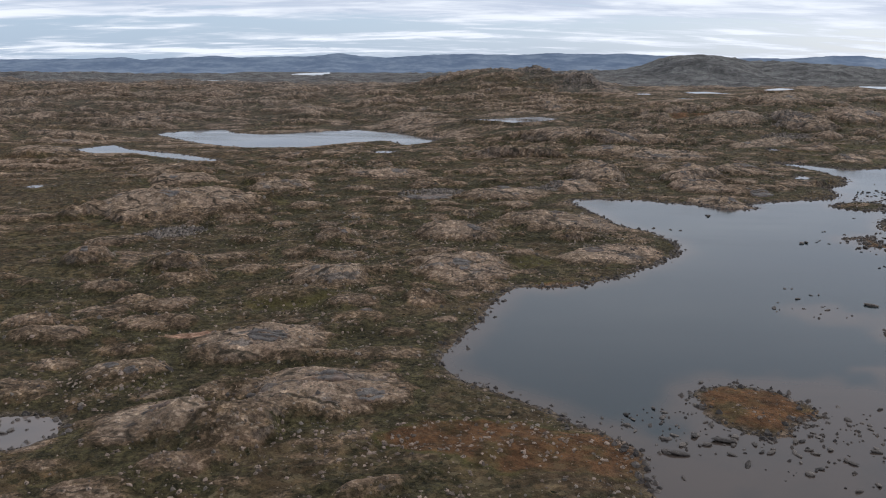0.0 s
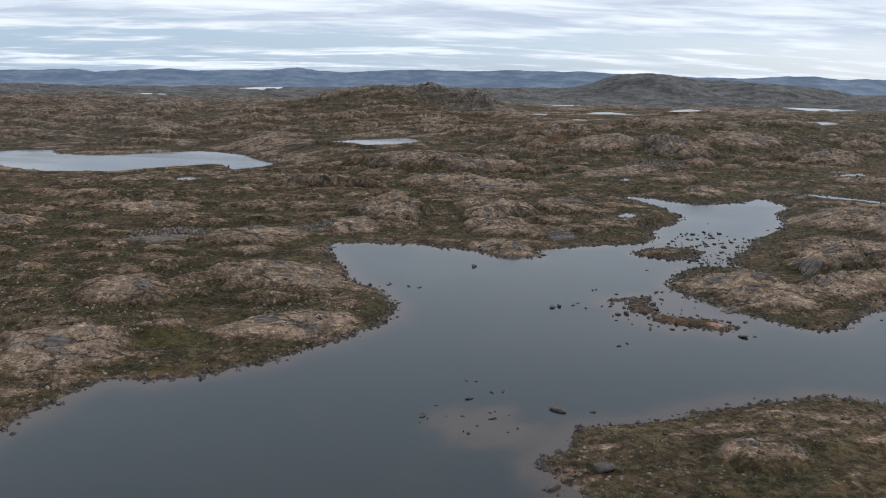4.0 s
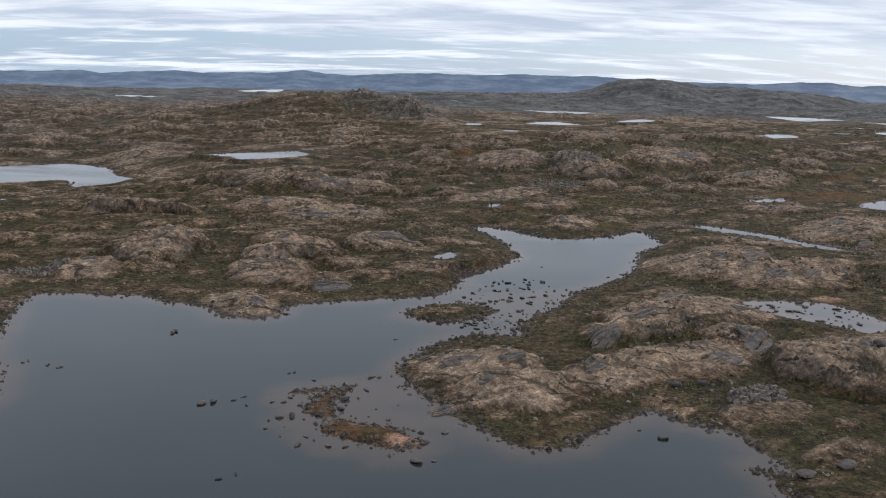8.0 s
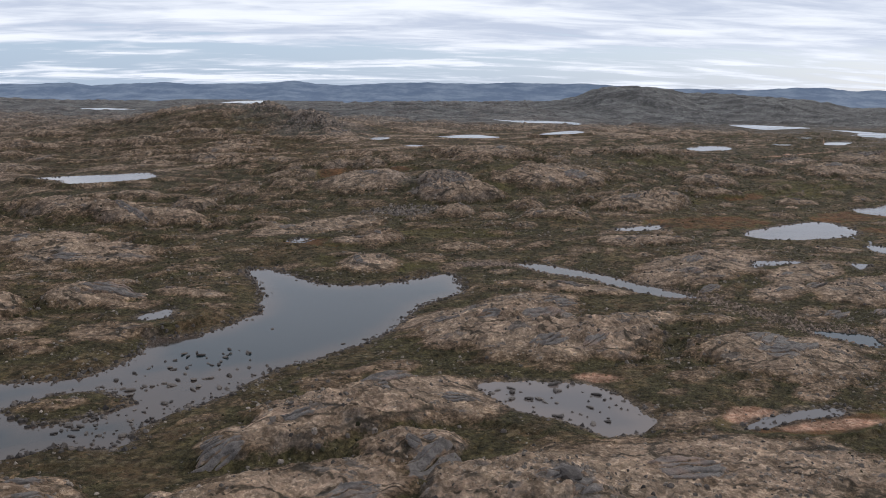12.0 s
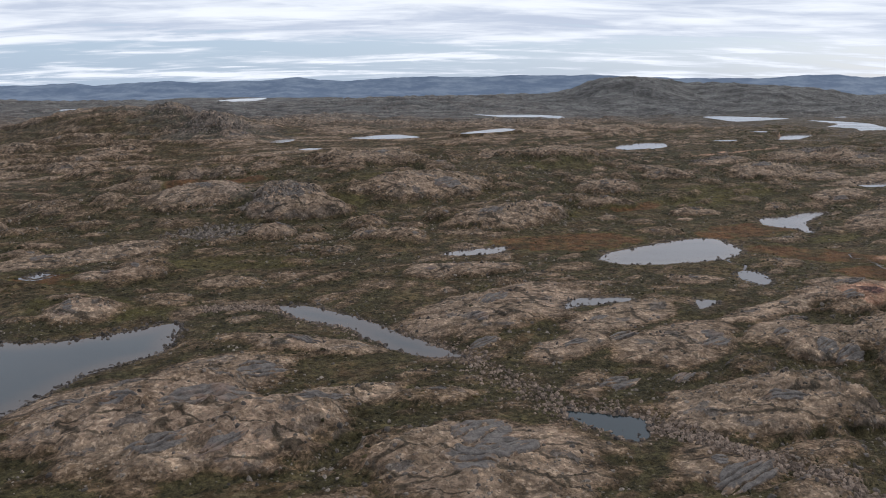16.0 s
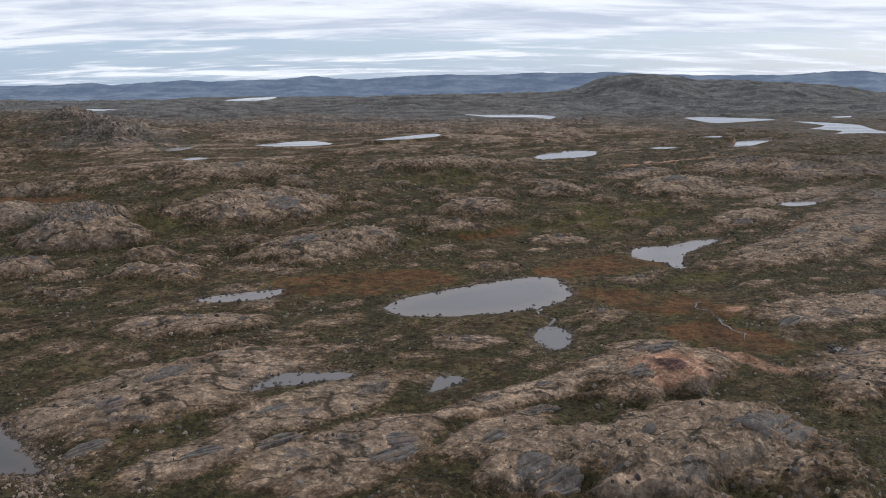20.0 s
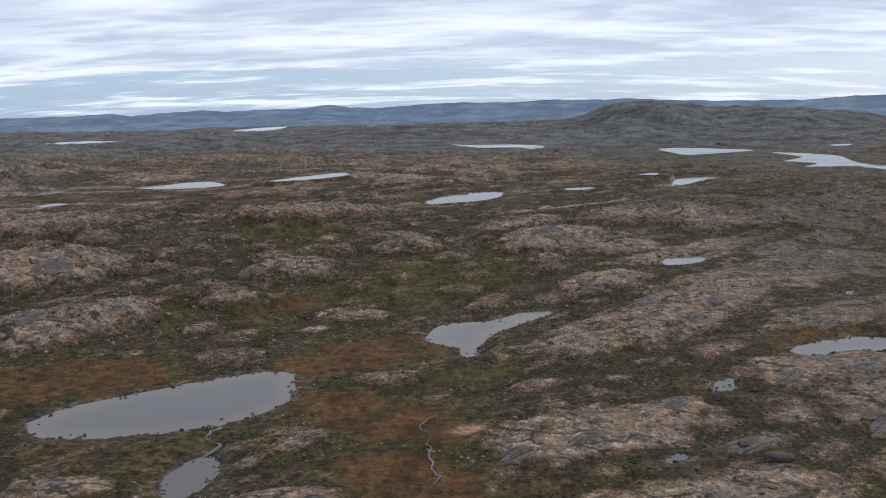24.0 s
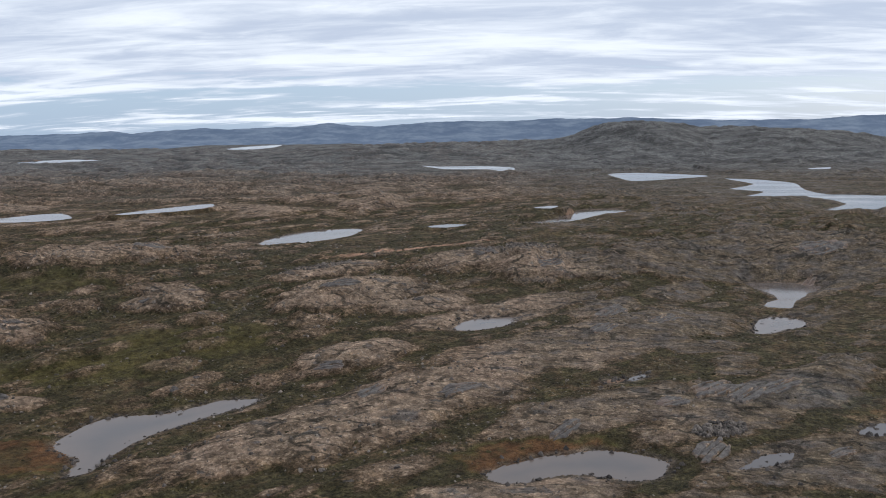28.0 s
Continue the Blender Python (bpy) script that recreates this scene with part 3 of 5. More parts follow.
def ground(x, y):
    """Height, rock, bog and shore share of the land at arrays of places."""
    x, y = np.asarray(x, float), np.asarray(y, float)
    low = plain(x, y)
    h, fine, rock, hollow = relief(x, y)
    rugged = np.exp(-((x - 84) / 62) ** 2 - ((y - 700) / 42) ** 2)
    h = h + rugged * (5.0 * np.abs(wave(x / 13, y / 9, 51)) + 2.6 * np.abs(wave(x / 5, y / 4, 52)) - 2.2)
    z = low + h
    bog, shore, gully = np.zeros(x.shape), np.full(x.shape, 99.0), np.zeros(x.shape)
    west, east, south, north = x.min(), x.max(), y.min(), y.max()
    rise, inner = np.zeros(x.shape), np.zeros(x.shape)
    wobble = 0.30 * wave(x / 17, y / 13, 13) + 0.22 * wave(x / 8, y / 6, 14) + 0.26 * wave(x / 3.9, y / 3.1, 15)
    along, across = grain(x, y)
    ledges = np.abs(wave(along / 15, across / 3.4, 47)) + 0.6 * np.abs(wave(along / 6.5, across / 1.9, 48))
    steps = 0.86 + 0.50 * np.abs(wave(x / 7.5, y / 4.6, 16)) + 0.32 * np.abs(wave(x / 3.2, y / 2.0, 17))
    for dx, dy, a, b, dh, turn in DOMES + KNOBS:
        reach = 1.5 * a + 3
        if dx + reach < west or dx - reach > east or dy + reach < south or dy - reach > north:
            continue
        near = np.nonzero((np.abs(x - dx) < reach) & (np.abs(y - dy) < reach))[0]
        if len(near):
            px, py = x[near] - dx, y[near] - dy
            c, s = math.cos(turn), math.sin(turn)
            u, v = (px * c + py * s) / a, (py * c - px * s) / b
            # blunt ends, and the crest drawn towards the steep lee side
            r = (np.abs(u) ** 2.5 + np.abs(v - 0.12 * (1 - v * v)) ** 2.3) ** 0.42 * (1 + wobble[near])
            lift = dh * np.clip(1 - np.clip(r / 1.04, 0, 1) ** 2.4, 0, 1) ** 0.72 * steps[near]
            rise[near] = np.maximum(rise[near], lift) + 0.25 * np.minimum(rise[near], lift)
            inner[near] = np.maximum(inner[near], smooth(1.14, 0.62, r) * (1.0 if a > 7.5 else 0.5))
            side = b * (r - 1.06)
            gully[near] = np.maximum(gully[near], smooth(-0.6, 0.5, side) * smooth(3.4, 0.9, side))
    z = z + rise + 1.15 * (ledges - 0.25) * np.maximum(inner, 0.5 * rock)
    gully = np.maximum(gully * (1 - inner), hollow * (1 - inner))
    crest = np.clip(0.30 + 0.62 * inner + 0.30 * wave(x / 13, y / 8, 18) + 0.25 * wave(x / 4, y / 3, 19) - 0.45 * np.clip(0.22 - ledges, 0, 1), 0, 0.95)
    rock = np.where(inner > 0, np.maximum(rock * (1 - inner), crest * smooth(0, 0.25, inner)), rock) * (1 - 0.8 * gully)
    waters = []
    for entry in LAKES:
        name, level, outline, isles, _ = entry
        far = outline[:, 1].mean()
        reach = 12 + 0.035 * max(0, far - 150)
        (x0, y0), (x1, y1) = outline.min(0) - reach * 2, outline.max(0) + reach * 2
        if x1 < west or x0 > east or y1 < south or y0 > north:
            continue
        near = np.nonzero((x > x0) & (x < x1) & (y > y0) & (y < y1))[0]
        if len(near):
            d = outside(x[near], y[near], entry)
            # land round a water is flattened, wider far off, to keep it in the camera's view
            w = 0.25 + 0.75 * smooth(0, reach * 2, d)
            z[near] = np.where(d > 0, level + 0.4 + (z[near] - level - 0.4) * w, z[near])
            waters.append((near, d, level))
    for near, d, level in waters:
        px, py = x[near], y[near]
        rim = level + 0.08 + 0.06 * np.clip(d, 0, 8) + 0.3 * np.abs(wave(px / 3.5, py / 3.5, 23)) * smooth(0, 2, d)
        w = smooth(0, 7, d)
        land = rim * (1 - w) + np.maximum(z[near], rim) * w
        land = np.where(d < 7, land, z[near])
        if level == 1.1:
            for sx, sy, r in SHOALS:
                rise = smooth(1.0, 0.3, np.hypot(px - sx, py - sy) / r + 0.4 * wave(px / 6, py / 5, 24))
                d = np.where(d < 0, d * (1 - 0.93 * rise), d)
        bed = level - 0.10 - np.minimum(np.maximum(-d, 0) * 0.11, 2.5)
        z[near] = np.where(d > 0, land, bed)
        shore[near] = np.minimum(shore[near], d)
    z = z + fine * smooth(0.5, 6, shore)
    # wet red-brown ground round the bog ponds and in a few hollows
    for bx, by, a, b, turn, most in BOGS + SEDGES:
        c, s = math.cos(radians(turn)), math.sin(radians(turn))
        u, v = ((x - bx) * c + (y - by) * s) / a, ((y - by) * c - (x - bx) * s) / b
        r = np.sqrt(u * u + v * v) + 0.35 * wave(x / 9, y / 7, 31) + 0.2 * wave(x / 3, y / 3, 32)
        share = most * smooth(1.15, 0.75, r)
        bog = np.maximum(bog, share)
    bog = bog * (1 - inner)
    z = z - bog * np.maximum(z - low - 0.2, 0) * 0.6 * smooth(0, 2, shore)
    return z, rock * (1 - bog * 0.9), bog, shore, gully


def bare_sand(x, y):
    """Rust-red gravel laid bare between the rocks."""
    share = np.zeros(x.shape)
    for bx, by, a, b, turn, most in SANDS:
        c, s = math.cos(radians(turn)), math.sin(radians(turn))
        u, v = ((x - bx) * c + (y - by) * s) / a, ((y - by) * c - (x - bx) * s) / b
        r = np.sqrt(u * u + v * v) + 0.3 * wave(x / 5, y / 4, 34) + 0.25 * wave(x / 1.6, y / 1.6, 35)
        share = np.maximum(share, most * np.clip(1.25 - r, 0, 1))
    return share


# shallows of the big lake: x, y, reach
SHOALS = [(68, 152, 13), (46, 106, 20), (111, 204, 19), (141, 262, 22), (28, 92, 14), (84, 142, 12), (124, 218, 10), (58, 108, 20), (42, 90, 22), (70, 122, 12)]

# x, y, reach along, reach across, turn, depth of the red core
SANDS = [
    (330, 359, 7.6, 6.2, 20, 1.0), (228, 253.5, 6, 3.2, 20, 0.6), (240, 250.5, 11, 2.2, 10, 0.6), (380, 606, 40, 2.6, 31, 0.55),
    (118, 195, 4, 3, -20, 0.5),
    (208, 268.5, 6, 2.2, -10, 0.5), (-41, 134, 7, 1.6, 10, 0.5), 
    (345, 366, 14, 3.0, -40, 0.4), (18, 88, 24, 9, 0, 0.20), (-22, 92, 26, 10, 8, 0.20), (-2, 150, 30, 9, 12, 0.20), (28, 138, 14, 22, 25, 0.20), (20, 190, 26, 9, 10, 0.20), (352, 397, 5, 3, 30, 0.4), (33, 537, 20, 5, 10, 0.5),
]

# x, y, reach along, reach across, turn, wetness
BOGS = [
    (272, 418, 26, 11, 15, 1.0), (330, 438, 24, 10, 35, 1.0), (336, 404, 22, 9, -30, 1.0), (345, 380, 16, 8, -40, 1.0),
    (32, 168, 16, 4, 8, 1.0), (43, 108, 10, 8, 0, 1.3), (106, 208, 6, 9, -20, 1.3), (113, 197, 9, 5, -10, 1.3), (237, 251, 13, 4.5, 12, 1.0), (10, 96, 18, 7, -10, 1.0),
    (150, 372, 14, 6, 0, 1.0), (422, 445, 15, 8, 20, 1.0), (150, 505, 22, 10, 0, 1.0), (332, 361, 5, 4, 20, 1.0), (300, 470, 14, 6, 20, 1.0),
]

# green sedge hollows, likewise, with their wetness
SEDGES = [
    (192, 465, 24, 9, 10, 0.62), (265, 458, 22, 8, 10, 0.62), (225, 501, 26, 9, 8, 0.62), (327, 483, 26, 9, 20, 0.62), (342, 504, 24, 9, 22, 0.62),
    (284, 541, 24, 9, 15, 0.62), (165, 351, 18, 8, 0, 0.62), (184, 391, 24, 8, 5, 0.62), (-57, 250, 20, 7, 5, 0.62), (-27, 154, 10, 6, 10, 0.62),
    (13, 182, 14, 5, 10, 0.62), (415, 534, 20, 5, 30, 0.62), (345, 497, 22, 7, 20, 0.62), (350, 426, 14, 5, 30, 0.62),
]


KNOBS = knobs_between()

# ---- materials ----


def material(name):
    m = bpy.data.materials.new(name)
    m.use_nodes = True
    m.node_tree.nodes.clear()
    return m, Nodes(m.node_tree)


def finish(n, colour, roughness, height=None, strength=0.5, distance=0.3, specular=0.3):
    b = n.add("ShaderNodeBsdfPrincipled")
    for slot, v in (("Base Color", colour), ("Roughness", roughness)):
        if isinstance(v, (float, int)):
            b.inputs[slot].default_value = v
        elif isinstance(v, tuple):
            b.inputs[slot].default_value = (*v, 1)
        else:
            n.link(v, b.inputs[slot])
    b.inputs["Specular IOR Level"].default_value = specular
    if height is not None:
        bump = n.add("ShaderNodeBump", ("Height", height), Strength=strength, Distance=distance)
        n.link(bump.outputs[0], b.inputs["Normal"])
    out = n.add("ShaderNodeOutputMaterial")
    n.link(b.outputs[0], out.inputs[0])


def clumps(n, place, scale):
    """A value of its own for every clump of growth of that size, with ragged edges."""
    jag = n.add("ShaderNodeVectorMath", (0, n.add("ShaderNodeTexNoise", ("Vector", place), Scale=scale * 2.5, Detail=2.0).outputs[1]), operation="SCALE")
    jag.inputs["Scale"].default_value = 0.55 / scale
    bent = n.add("ShaderNodeVectorMath", (0, place), (1, jag.outputs[0]), operation="ADD")
    return n.add("ShaderNodeSeparateXYZ", (0, n.cells(bent.outputs[0], scale, output=1))).outputs[0]


def lichen_colours(n, place):
    """Pale lichen heath over rock: beige and pinkish, finely clumped."""
    broad = n.noise(place, 0.045, 4, 0.6)
    mid = n.noise(place, 0.35, 5, 0.65)
    coarse, fine = clumps(n, place, 1.0), clumps(n, place, 2.4)
    grit = n.math("ADD", n.math("MULTIPLY", coarse, 0.42), n.math("MULTIPLY", fine, 0.58))
    beige = n.mix(n.step(broad, 0.40, 0.62), (0.172, 0.116, 0.078), (0.212, 0.140, 0.098))
    beige = n.mix(n.math("MULTIPLY", n.step(mid, 0.52, 0.36), 0.65), beige, (0.098, 0.068, 0.045))
    beige = n.mix(n.math("MULTIPLY", n.step(grit, 0.60, 0.86), 0.8), beige, (0.398, 0.300, 0.219))
    beige = n.mix(n.math("MULTIPLY", n.step(grit, 0.38, 0.16), 0.85), beige, (0.056, 0.042, 0.031))
    return beige, mid, grit


def granite_colours(n, place):
    """Bare grey granite with dark crusts and pinkish bands."""
    mid = n.noise(place, 0.7, 6, 0.65)
    grit = n.noise(place, 2.6, 5, 0.75)
    grey = n.mix(n.step(mid, 0.36, 0.64), (0.072, 0.063, 0.058), (0.150, 0.132, 0.121))
    grey = n.mix(n.math("MULTIPLY", n.step(n.noise(place, 0.12, 3, 0.5), 0.58, 0.70), 0.6), grey, (0.225, 0.150, 0.115))
    grey = n.mix(n.math("MULTIPLY", n.step(grit, 0.46, 0.34), 0.8), grey, (0.040, 0.036, 0.034))
    grey = n.mix(n.math("MULTIPLY", n.step(grit, 0.56, 0.70), 0.6), grey, (0.23, 0.20, 0.168))
    return grey, n.math("ADD", mid, n.math("MULTIPLY", grit, 0.4))


def heath_colours(n, place):
    """Dwarf shrub, moss and sedge: green in the hollows."""
    broad = n.noise(place, 0.03, 4, 0.6)
    mid = n.noise(place, 0.2, 6, 0.65)
    tuft = n.noise(place, 1.4, 5, 0.72)
    green = n.mix(n.step(n.math("ADD", n.math("MULTIPLY", broad, 0.5), n.math("MULTIPLY", mid, 0.5)), 0.42, 0.58), (0.080, 0.053, 0.029), (0.061, 0.046, 0.023))
    green = n.mix(n.math("MULTIPLY", n.step(broad, 0.52, 0.66), 0.85), green, (0.112, 0.068, 0.036))
    green = n.mix(n.math("MULTIPLY", n.step(tuft, 0.47, 0.35), 0.8), green, (0.014, 0.013, 0.007))
    green = n.mix(n.math("MULTIPLY", n.step(tuft, 0.56, 0.70), 0.55), green, (0.120, 0.102, 0.056))
    olive = n.step(n.noise(place, 0.085, 4, 0.6), 0.52, 0.64)
    green = n.mix(n.math("MULTIPLY", olive, 0.6), green, (0.092, 0.071, 0.033))
    bush = clumps(n, place, 1.1)
    green = n.mix(n.math("MULTIPLY", n.step(bush, 0.40, 0.12), 0.7), green, (0.023, 0.022, 0.010))
    green = n.mix(n.math("MULTIPLY", n.step(bush, 0.72, 0.95), 0.55), green, (0.125, 0.100, 0.060))
    return green, tuft, mid


def make_ground_material():
    m, n = material("tundra_ground")
    place = n.add("ShaderNodeNewGeometry").outputs["Position"]
    rock = n.add("ShaderNodeAttribute", attribute_name="rock").outputs["Fac"]
    bog = n.add("ShaderNodeAttribute", attribute_name="bog").outputs["Fac"]
    gully = n.add("ShaderNodeAttribute", attribute_name="gully").outputs["Fac"]
    sand = n.add("ShaderNodeAttribute", attribute_name="sand").outputs["Fac"]
    shore = n.add("ShaderNodeAttribute", attribute_name="shore").outputs["Fac"]
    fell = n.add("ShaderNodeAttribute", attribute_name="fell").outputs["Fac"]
    lichen, lichen_h, grit = lichen_colours(n, place)
    granite, granite_h = granite_colours(n, place)
    heath, tuft, patch = heath_colours(n, place)
    patches = n.noise(place, 0.11, 6, 0.7)
    bare = n.math("ADD", rock, n.math("MULTIPLY", n.math("SUBTRACT", patches, 0.5), 0.9))
    bare = n.math("ADD", bare, n.math("MULTIPLY", n.math("SUBTRACT", tuft, 0.5), 0.55))
    streaks = n.noise(n.mapped(place, turn=(0, 0, radians(-32)), scale=(0.22, 1.0, 1.0)), 0.20, 5, 0.62)
    bare = n.math("ADD", bare, n.math("MULTIPLY", n.math("SUBTRACT", streaks, 0.5), 1.1))
    # wet gullies at the feet of the domes grow greener, with their shade painted in
    heath = n.mix(n.math("MULTIPLY", n.step(n.math("ADD", gully, n.math("SUBTRACT", patch, 0.5)), 0.2, 0.7), 0.75), heath, n.mix(n.step(tuft, 0.40, 0.60), (0.019, 0.018, 0.009), (0.066, 0.057, 0.026)))
    brown = n.mix(n.math("MULTIPLY", n.step(grit, 0.30, 0.80), 0.8), (0.050, 0.036, 0.020), (0.165, 0.112, 0.070))
    colour = n.mix(n.step(bare, 0.14, 0.28), heath, brown)
    # crests paler, flanks browner: lichen cover plus dome lighting put into the colour
    pale = n.mix(n.step(bare, 0.45, 0.95), n.mix(0.45, lichen, brown), n.mix(0.25, lichen, (0.415, 0.322, 0.247)))
    colour = n.mix(n.step(bare, 0.32, 0.46), colour, pale)
    knobs = n.noise(n.mapped(place, turn=(0, 0, radians(-40)), scale=(0.8, 1.2, 1)), 0.20, 4, 0.55)
    colour = n.mix(n.math("MULTIPLY", n.step(n.math("ADD", n.math("MULTIPLY", bare, 0.35), n.math("MULTIPLY", knobs, 1.6)), 1.27, 1.33), 0.85), colour, granite)
    east = n.add("ShaderNodeSeparateXYZ", (0, place)).outputs[0]
    crust = n.math("MULTIPLY", n.step(n.math("ADD", east, n.math("MULTIPLY", n.math("SUBTRACT", n.noise(place, 0.03, 4, 0.6), 0.5), 160.0)), 380.0, 470.0), n.step(bare, 0.3, 0.5))
    colour = n.mix(n.math("MULTIPLY", crust, 0.85), colour, n.mix(n.step(knobs, 0.42, 0.60), n.mix(0.35, (0.066, 0.058, 0.037), lichen), n.mix(0.5, granite, (0.062, 0.054, 0.047))))
    # bare rock where the ground falls steeply, darkened to stand in for flank shade
    slope = n.add("ShaderNodeSeparateXYZ", (0, n.add("ShaderNodeNewGeometry").outputs["Normal"])).outputs[2]
    steep = n.math("MULTIPLY", n.step(n.math("ADD", slope, n.math("MULTIPLY", n.math("SUBTRACT", patch, 0.5), 0.25)), 0.88, 0.74), n.step(bare, 0.1, 0.4))
    colour = n.mix(n.math("MULTIPLY", steep, 0.5), colour, n.mix(0.25, granite, (0.050, 0.042, 0.033)))
    # joints in the bare rock, most of them along its grain
    bend = n.add("ShaderNodeVectorMath", (0, n.add("ShaderNodeTexNoise", ("Vector", place), Scale=0.25, Detail=3.0).outputs[1]), operation="SCALE")
    bend.inputs["Scale"].default_value = 5.0
    bent = n.add("ShaderNodeVectorMath", (0, place), (1, bend.outputs[0]), operation="ADD").outputs[0]
    joint = n.add("ShaderNodeTexVoronoi", ("Vector", n.mapped(bent, turn=(0, 0, radians(-35)), scale=(0.45, 1.3, 0.6))), feature="DISTANCE_TO_EDGE", Scale=0.13).outputs["Distance"]
    crack = n.math("MULTIPLY", n.step(joint, 0.055, 0.012), n.math("MULTIPLY", n.step(bare, 0.40, 0.60), n.step(n.noise(place, 0.09, 3, 0.6), 0.36, 0.52)))
    colour = n.mix(n.math("MULTIPLY", crack, 0.8), colour, (0.026, 0.023, 0.016))
    # loose stones strewn over the heath
    pebbles = n.cells(place, 0.9)
    strewn = n.math("MULTIPLY", n.step(pebbles, 0.22, 0.13), n.step(n.noise(place, 0.06, 4, 0.7), 0.48, 0.62))
    colour = n.mix(n.math("MULTIPLY", strewn, 0.7), colour, (0.22, 0.195, 0.165))
    moss = n.mix(n.step(patch, 0.44, 0.62), (0.120, 0.057, 0.026), (0.080, 0.055, 0.024))
    wet = n.math("ADD", bog, n.math("MULTIPLY", n.math("SUBTRACT", patch, 0.5), 0.8))
    moss = n.mix(n.step(wet, 0.55, 0.95), n.mix(n.step(patch, 0.40, 0.60), (0.080, 0.066, 0.023), (0.052, 0.050, 0.016)), moss)
    moss = n.mix(n.math("MULTIPLY", n.step(tuft, 0.48, 0.34), 0.7), moss, (0.04, 0.026, 0.014))
    colour = n.mix(n.math("MULTIPLY", n.step(n.math("ADD", bog, n.math("MULTIPLY", n.math("SUBTRACT", patches, 0.5), 1.1)), 0.15, 0.75), 0.85), colour, moss)
    grus = n.mix(n.step(grit, 0.25, 0.80), (0.260, 0.142, 0.094), (0.400, 0.255, 0.180))
    grus = n.mix(n.step(sand, 0.72, 0.95), grus, n.mix(n.step(grit, 0.3, 0.7), (0.060, 0.036, 0.034), (0.16, 0.085, 0.070)))
    colour = n.mix(n.step(sand, 0.15, 0.40), colour, grus)
    # blue-grey haze painted into the far land's colour, and grey rock of the crags
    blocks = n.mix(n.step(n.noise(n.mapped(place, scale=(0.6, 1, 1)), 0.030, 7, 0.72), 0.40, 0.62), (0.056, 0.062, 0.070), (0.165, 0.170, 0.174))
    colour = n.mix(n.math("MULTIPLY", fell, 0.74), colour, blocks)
    # the wet, stony rim and the lake bed
    rim = n.mix(n.step(n.noise(place, 0.9, 4, 0.7), 0.42, 0.62), (0.042, 0.034, 0.028), (0.17, 0.13, 0.10))
    edge = n.math("MULTIPLY", n.step(shore, 2.0, 0.4), n.step(n.noise(place, 0.25, 3, 0.6), 0.30, 0.55))
    colour = n.mix(n.math("MULTIPLY", edge, 0.8), colour, rim)
    bed = n.mix(n.step(shore, -0.6, -7.0), (0.230, 0.150, 0.105), (0.020, 0.021, 0.017))
    colour = n.mix(n.step(shore, 0.1, -0.3), colour, bed)
    # tussock shadows painted in: noise at two scales darkens and lightens the colour
    for scale, thin, thick in ((0.55, 0.70, 0.60), (0.19, 0.55, 0.45)):
        tussock_shade = n.noise(place, scale, 8, 0.74)
        colour = n.mix(n.math("MULTIPLY", n.step(tussock_shade, 0.50, 0.40), thin), colour, n.mix(1.0, colour, (0.44, 0.42, 0.38), "MULTIPLY"))
        colour = n.mix(n.math("MULTIPLY", n.step(tussock_shade, 0.51, 0.61), thick), colour, n.mix(1.0, colour, (1.7, 1.66, 1.58), "MULTIPLY"))
    height = n.math("ADD", n.math("MULTIPLY", lichen_h, 1.0), n.math("ADD", n.math("MULTIPLY", tuft, 0.8), n.math("MULTIPLY", grit, 0.5)))
    height = n.math("ADD", height, n.math("MULTIPLY", strewn, 0.6))
    finish(n, colour, 0.92, height, 0.9, 0.6, 0.12)
    return m


def make_rock_material():
    m, n = material("bare_granite")
    place = n.add("ShaderNodeNewGeometry").outputs["Position"]
    cover = n.add("ShaderNodeAttribute", attribute_name="turf").outputs["Fac"]
    stone, height = granite_colours(n, place)
    lichen, lichen_h, grit = lichen_colours(n, place)
    patches = n.noise(place, 0.5, 5, 0.7)
    grown = n.step(n.math("ADD", cover, n.math("MULTIPLY", n.math("SUBTRACT", patches, 0.5), 2.0)), 0.28, 0.60)
    colour = n.mix(grown, stone, lichen)
    finish(n, colour, 0.85, n.math("ADD", height, n.math("MULTIPLY", grit, 0.4)), 0.8, 0.4, 0.25)
    return m


def make_boulder_material():
    m, n = material("boulder_stone")
    place = n.add("ShaderNodeNewGeometry").outputs["Position"]
    tone = n.math("FRACT", n.math("ADD", n.add("ShaderNodeObjectInfo").outputs["Random"], n.add("ShaderNodeNewGeometry").outputs["Random Per Island"]))
    mottle = n.noise(place, 1.6, 5, 0.7)
    grey = n.mix(tone, (0.032, 0.027, 0.025), (0.125, 0.104, 0.090))
    colour = n.mix(n.math("MULTIPLY", n.step(mottle, 0.55, 0.70), 0.55), grey, (0.17, 0.15, 0.13))
    colour = n.mix(n.step(mottle, 0.46, 0.32), colour, (0.022, 0.018, 0.016))
    finish(n, colour, 0.85, mottle, 0.6, 0.2, 0.3)
    return m


def make_pale_stone_material(name="weathered_stone", dark=(0.075, 0.064, 0.055), light=(0.27, 0.225, 0.185)):
    m, n = material(name)
    place = n.add("ShaderNodeNewGeometry").outputs["Position"]
    tone = n.add("ShaderNodeNewGeometry").outputs["Random Per Island"]
    mottle = n.noise(place, 2.5, 4, 0.7)
    grey = n.mix(tone, dark, light)
    colour = n.mix(n.step(mottle, 0.48, 0.34), grey, (0.05, 0.046, 0.04))
    finish(n, colour, 0.9, mottle, 0.5, 0.15, 0.2)
    return m


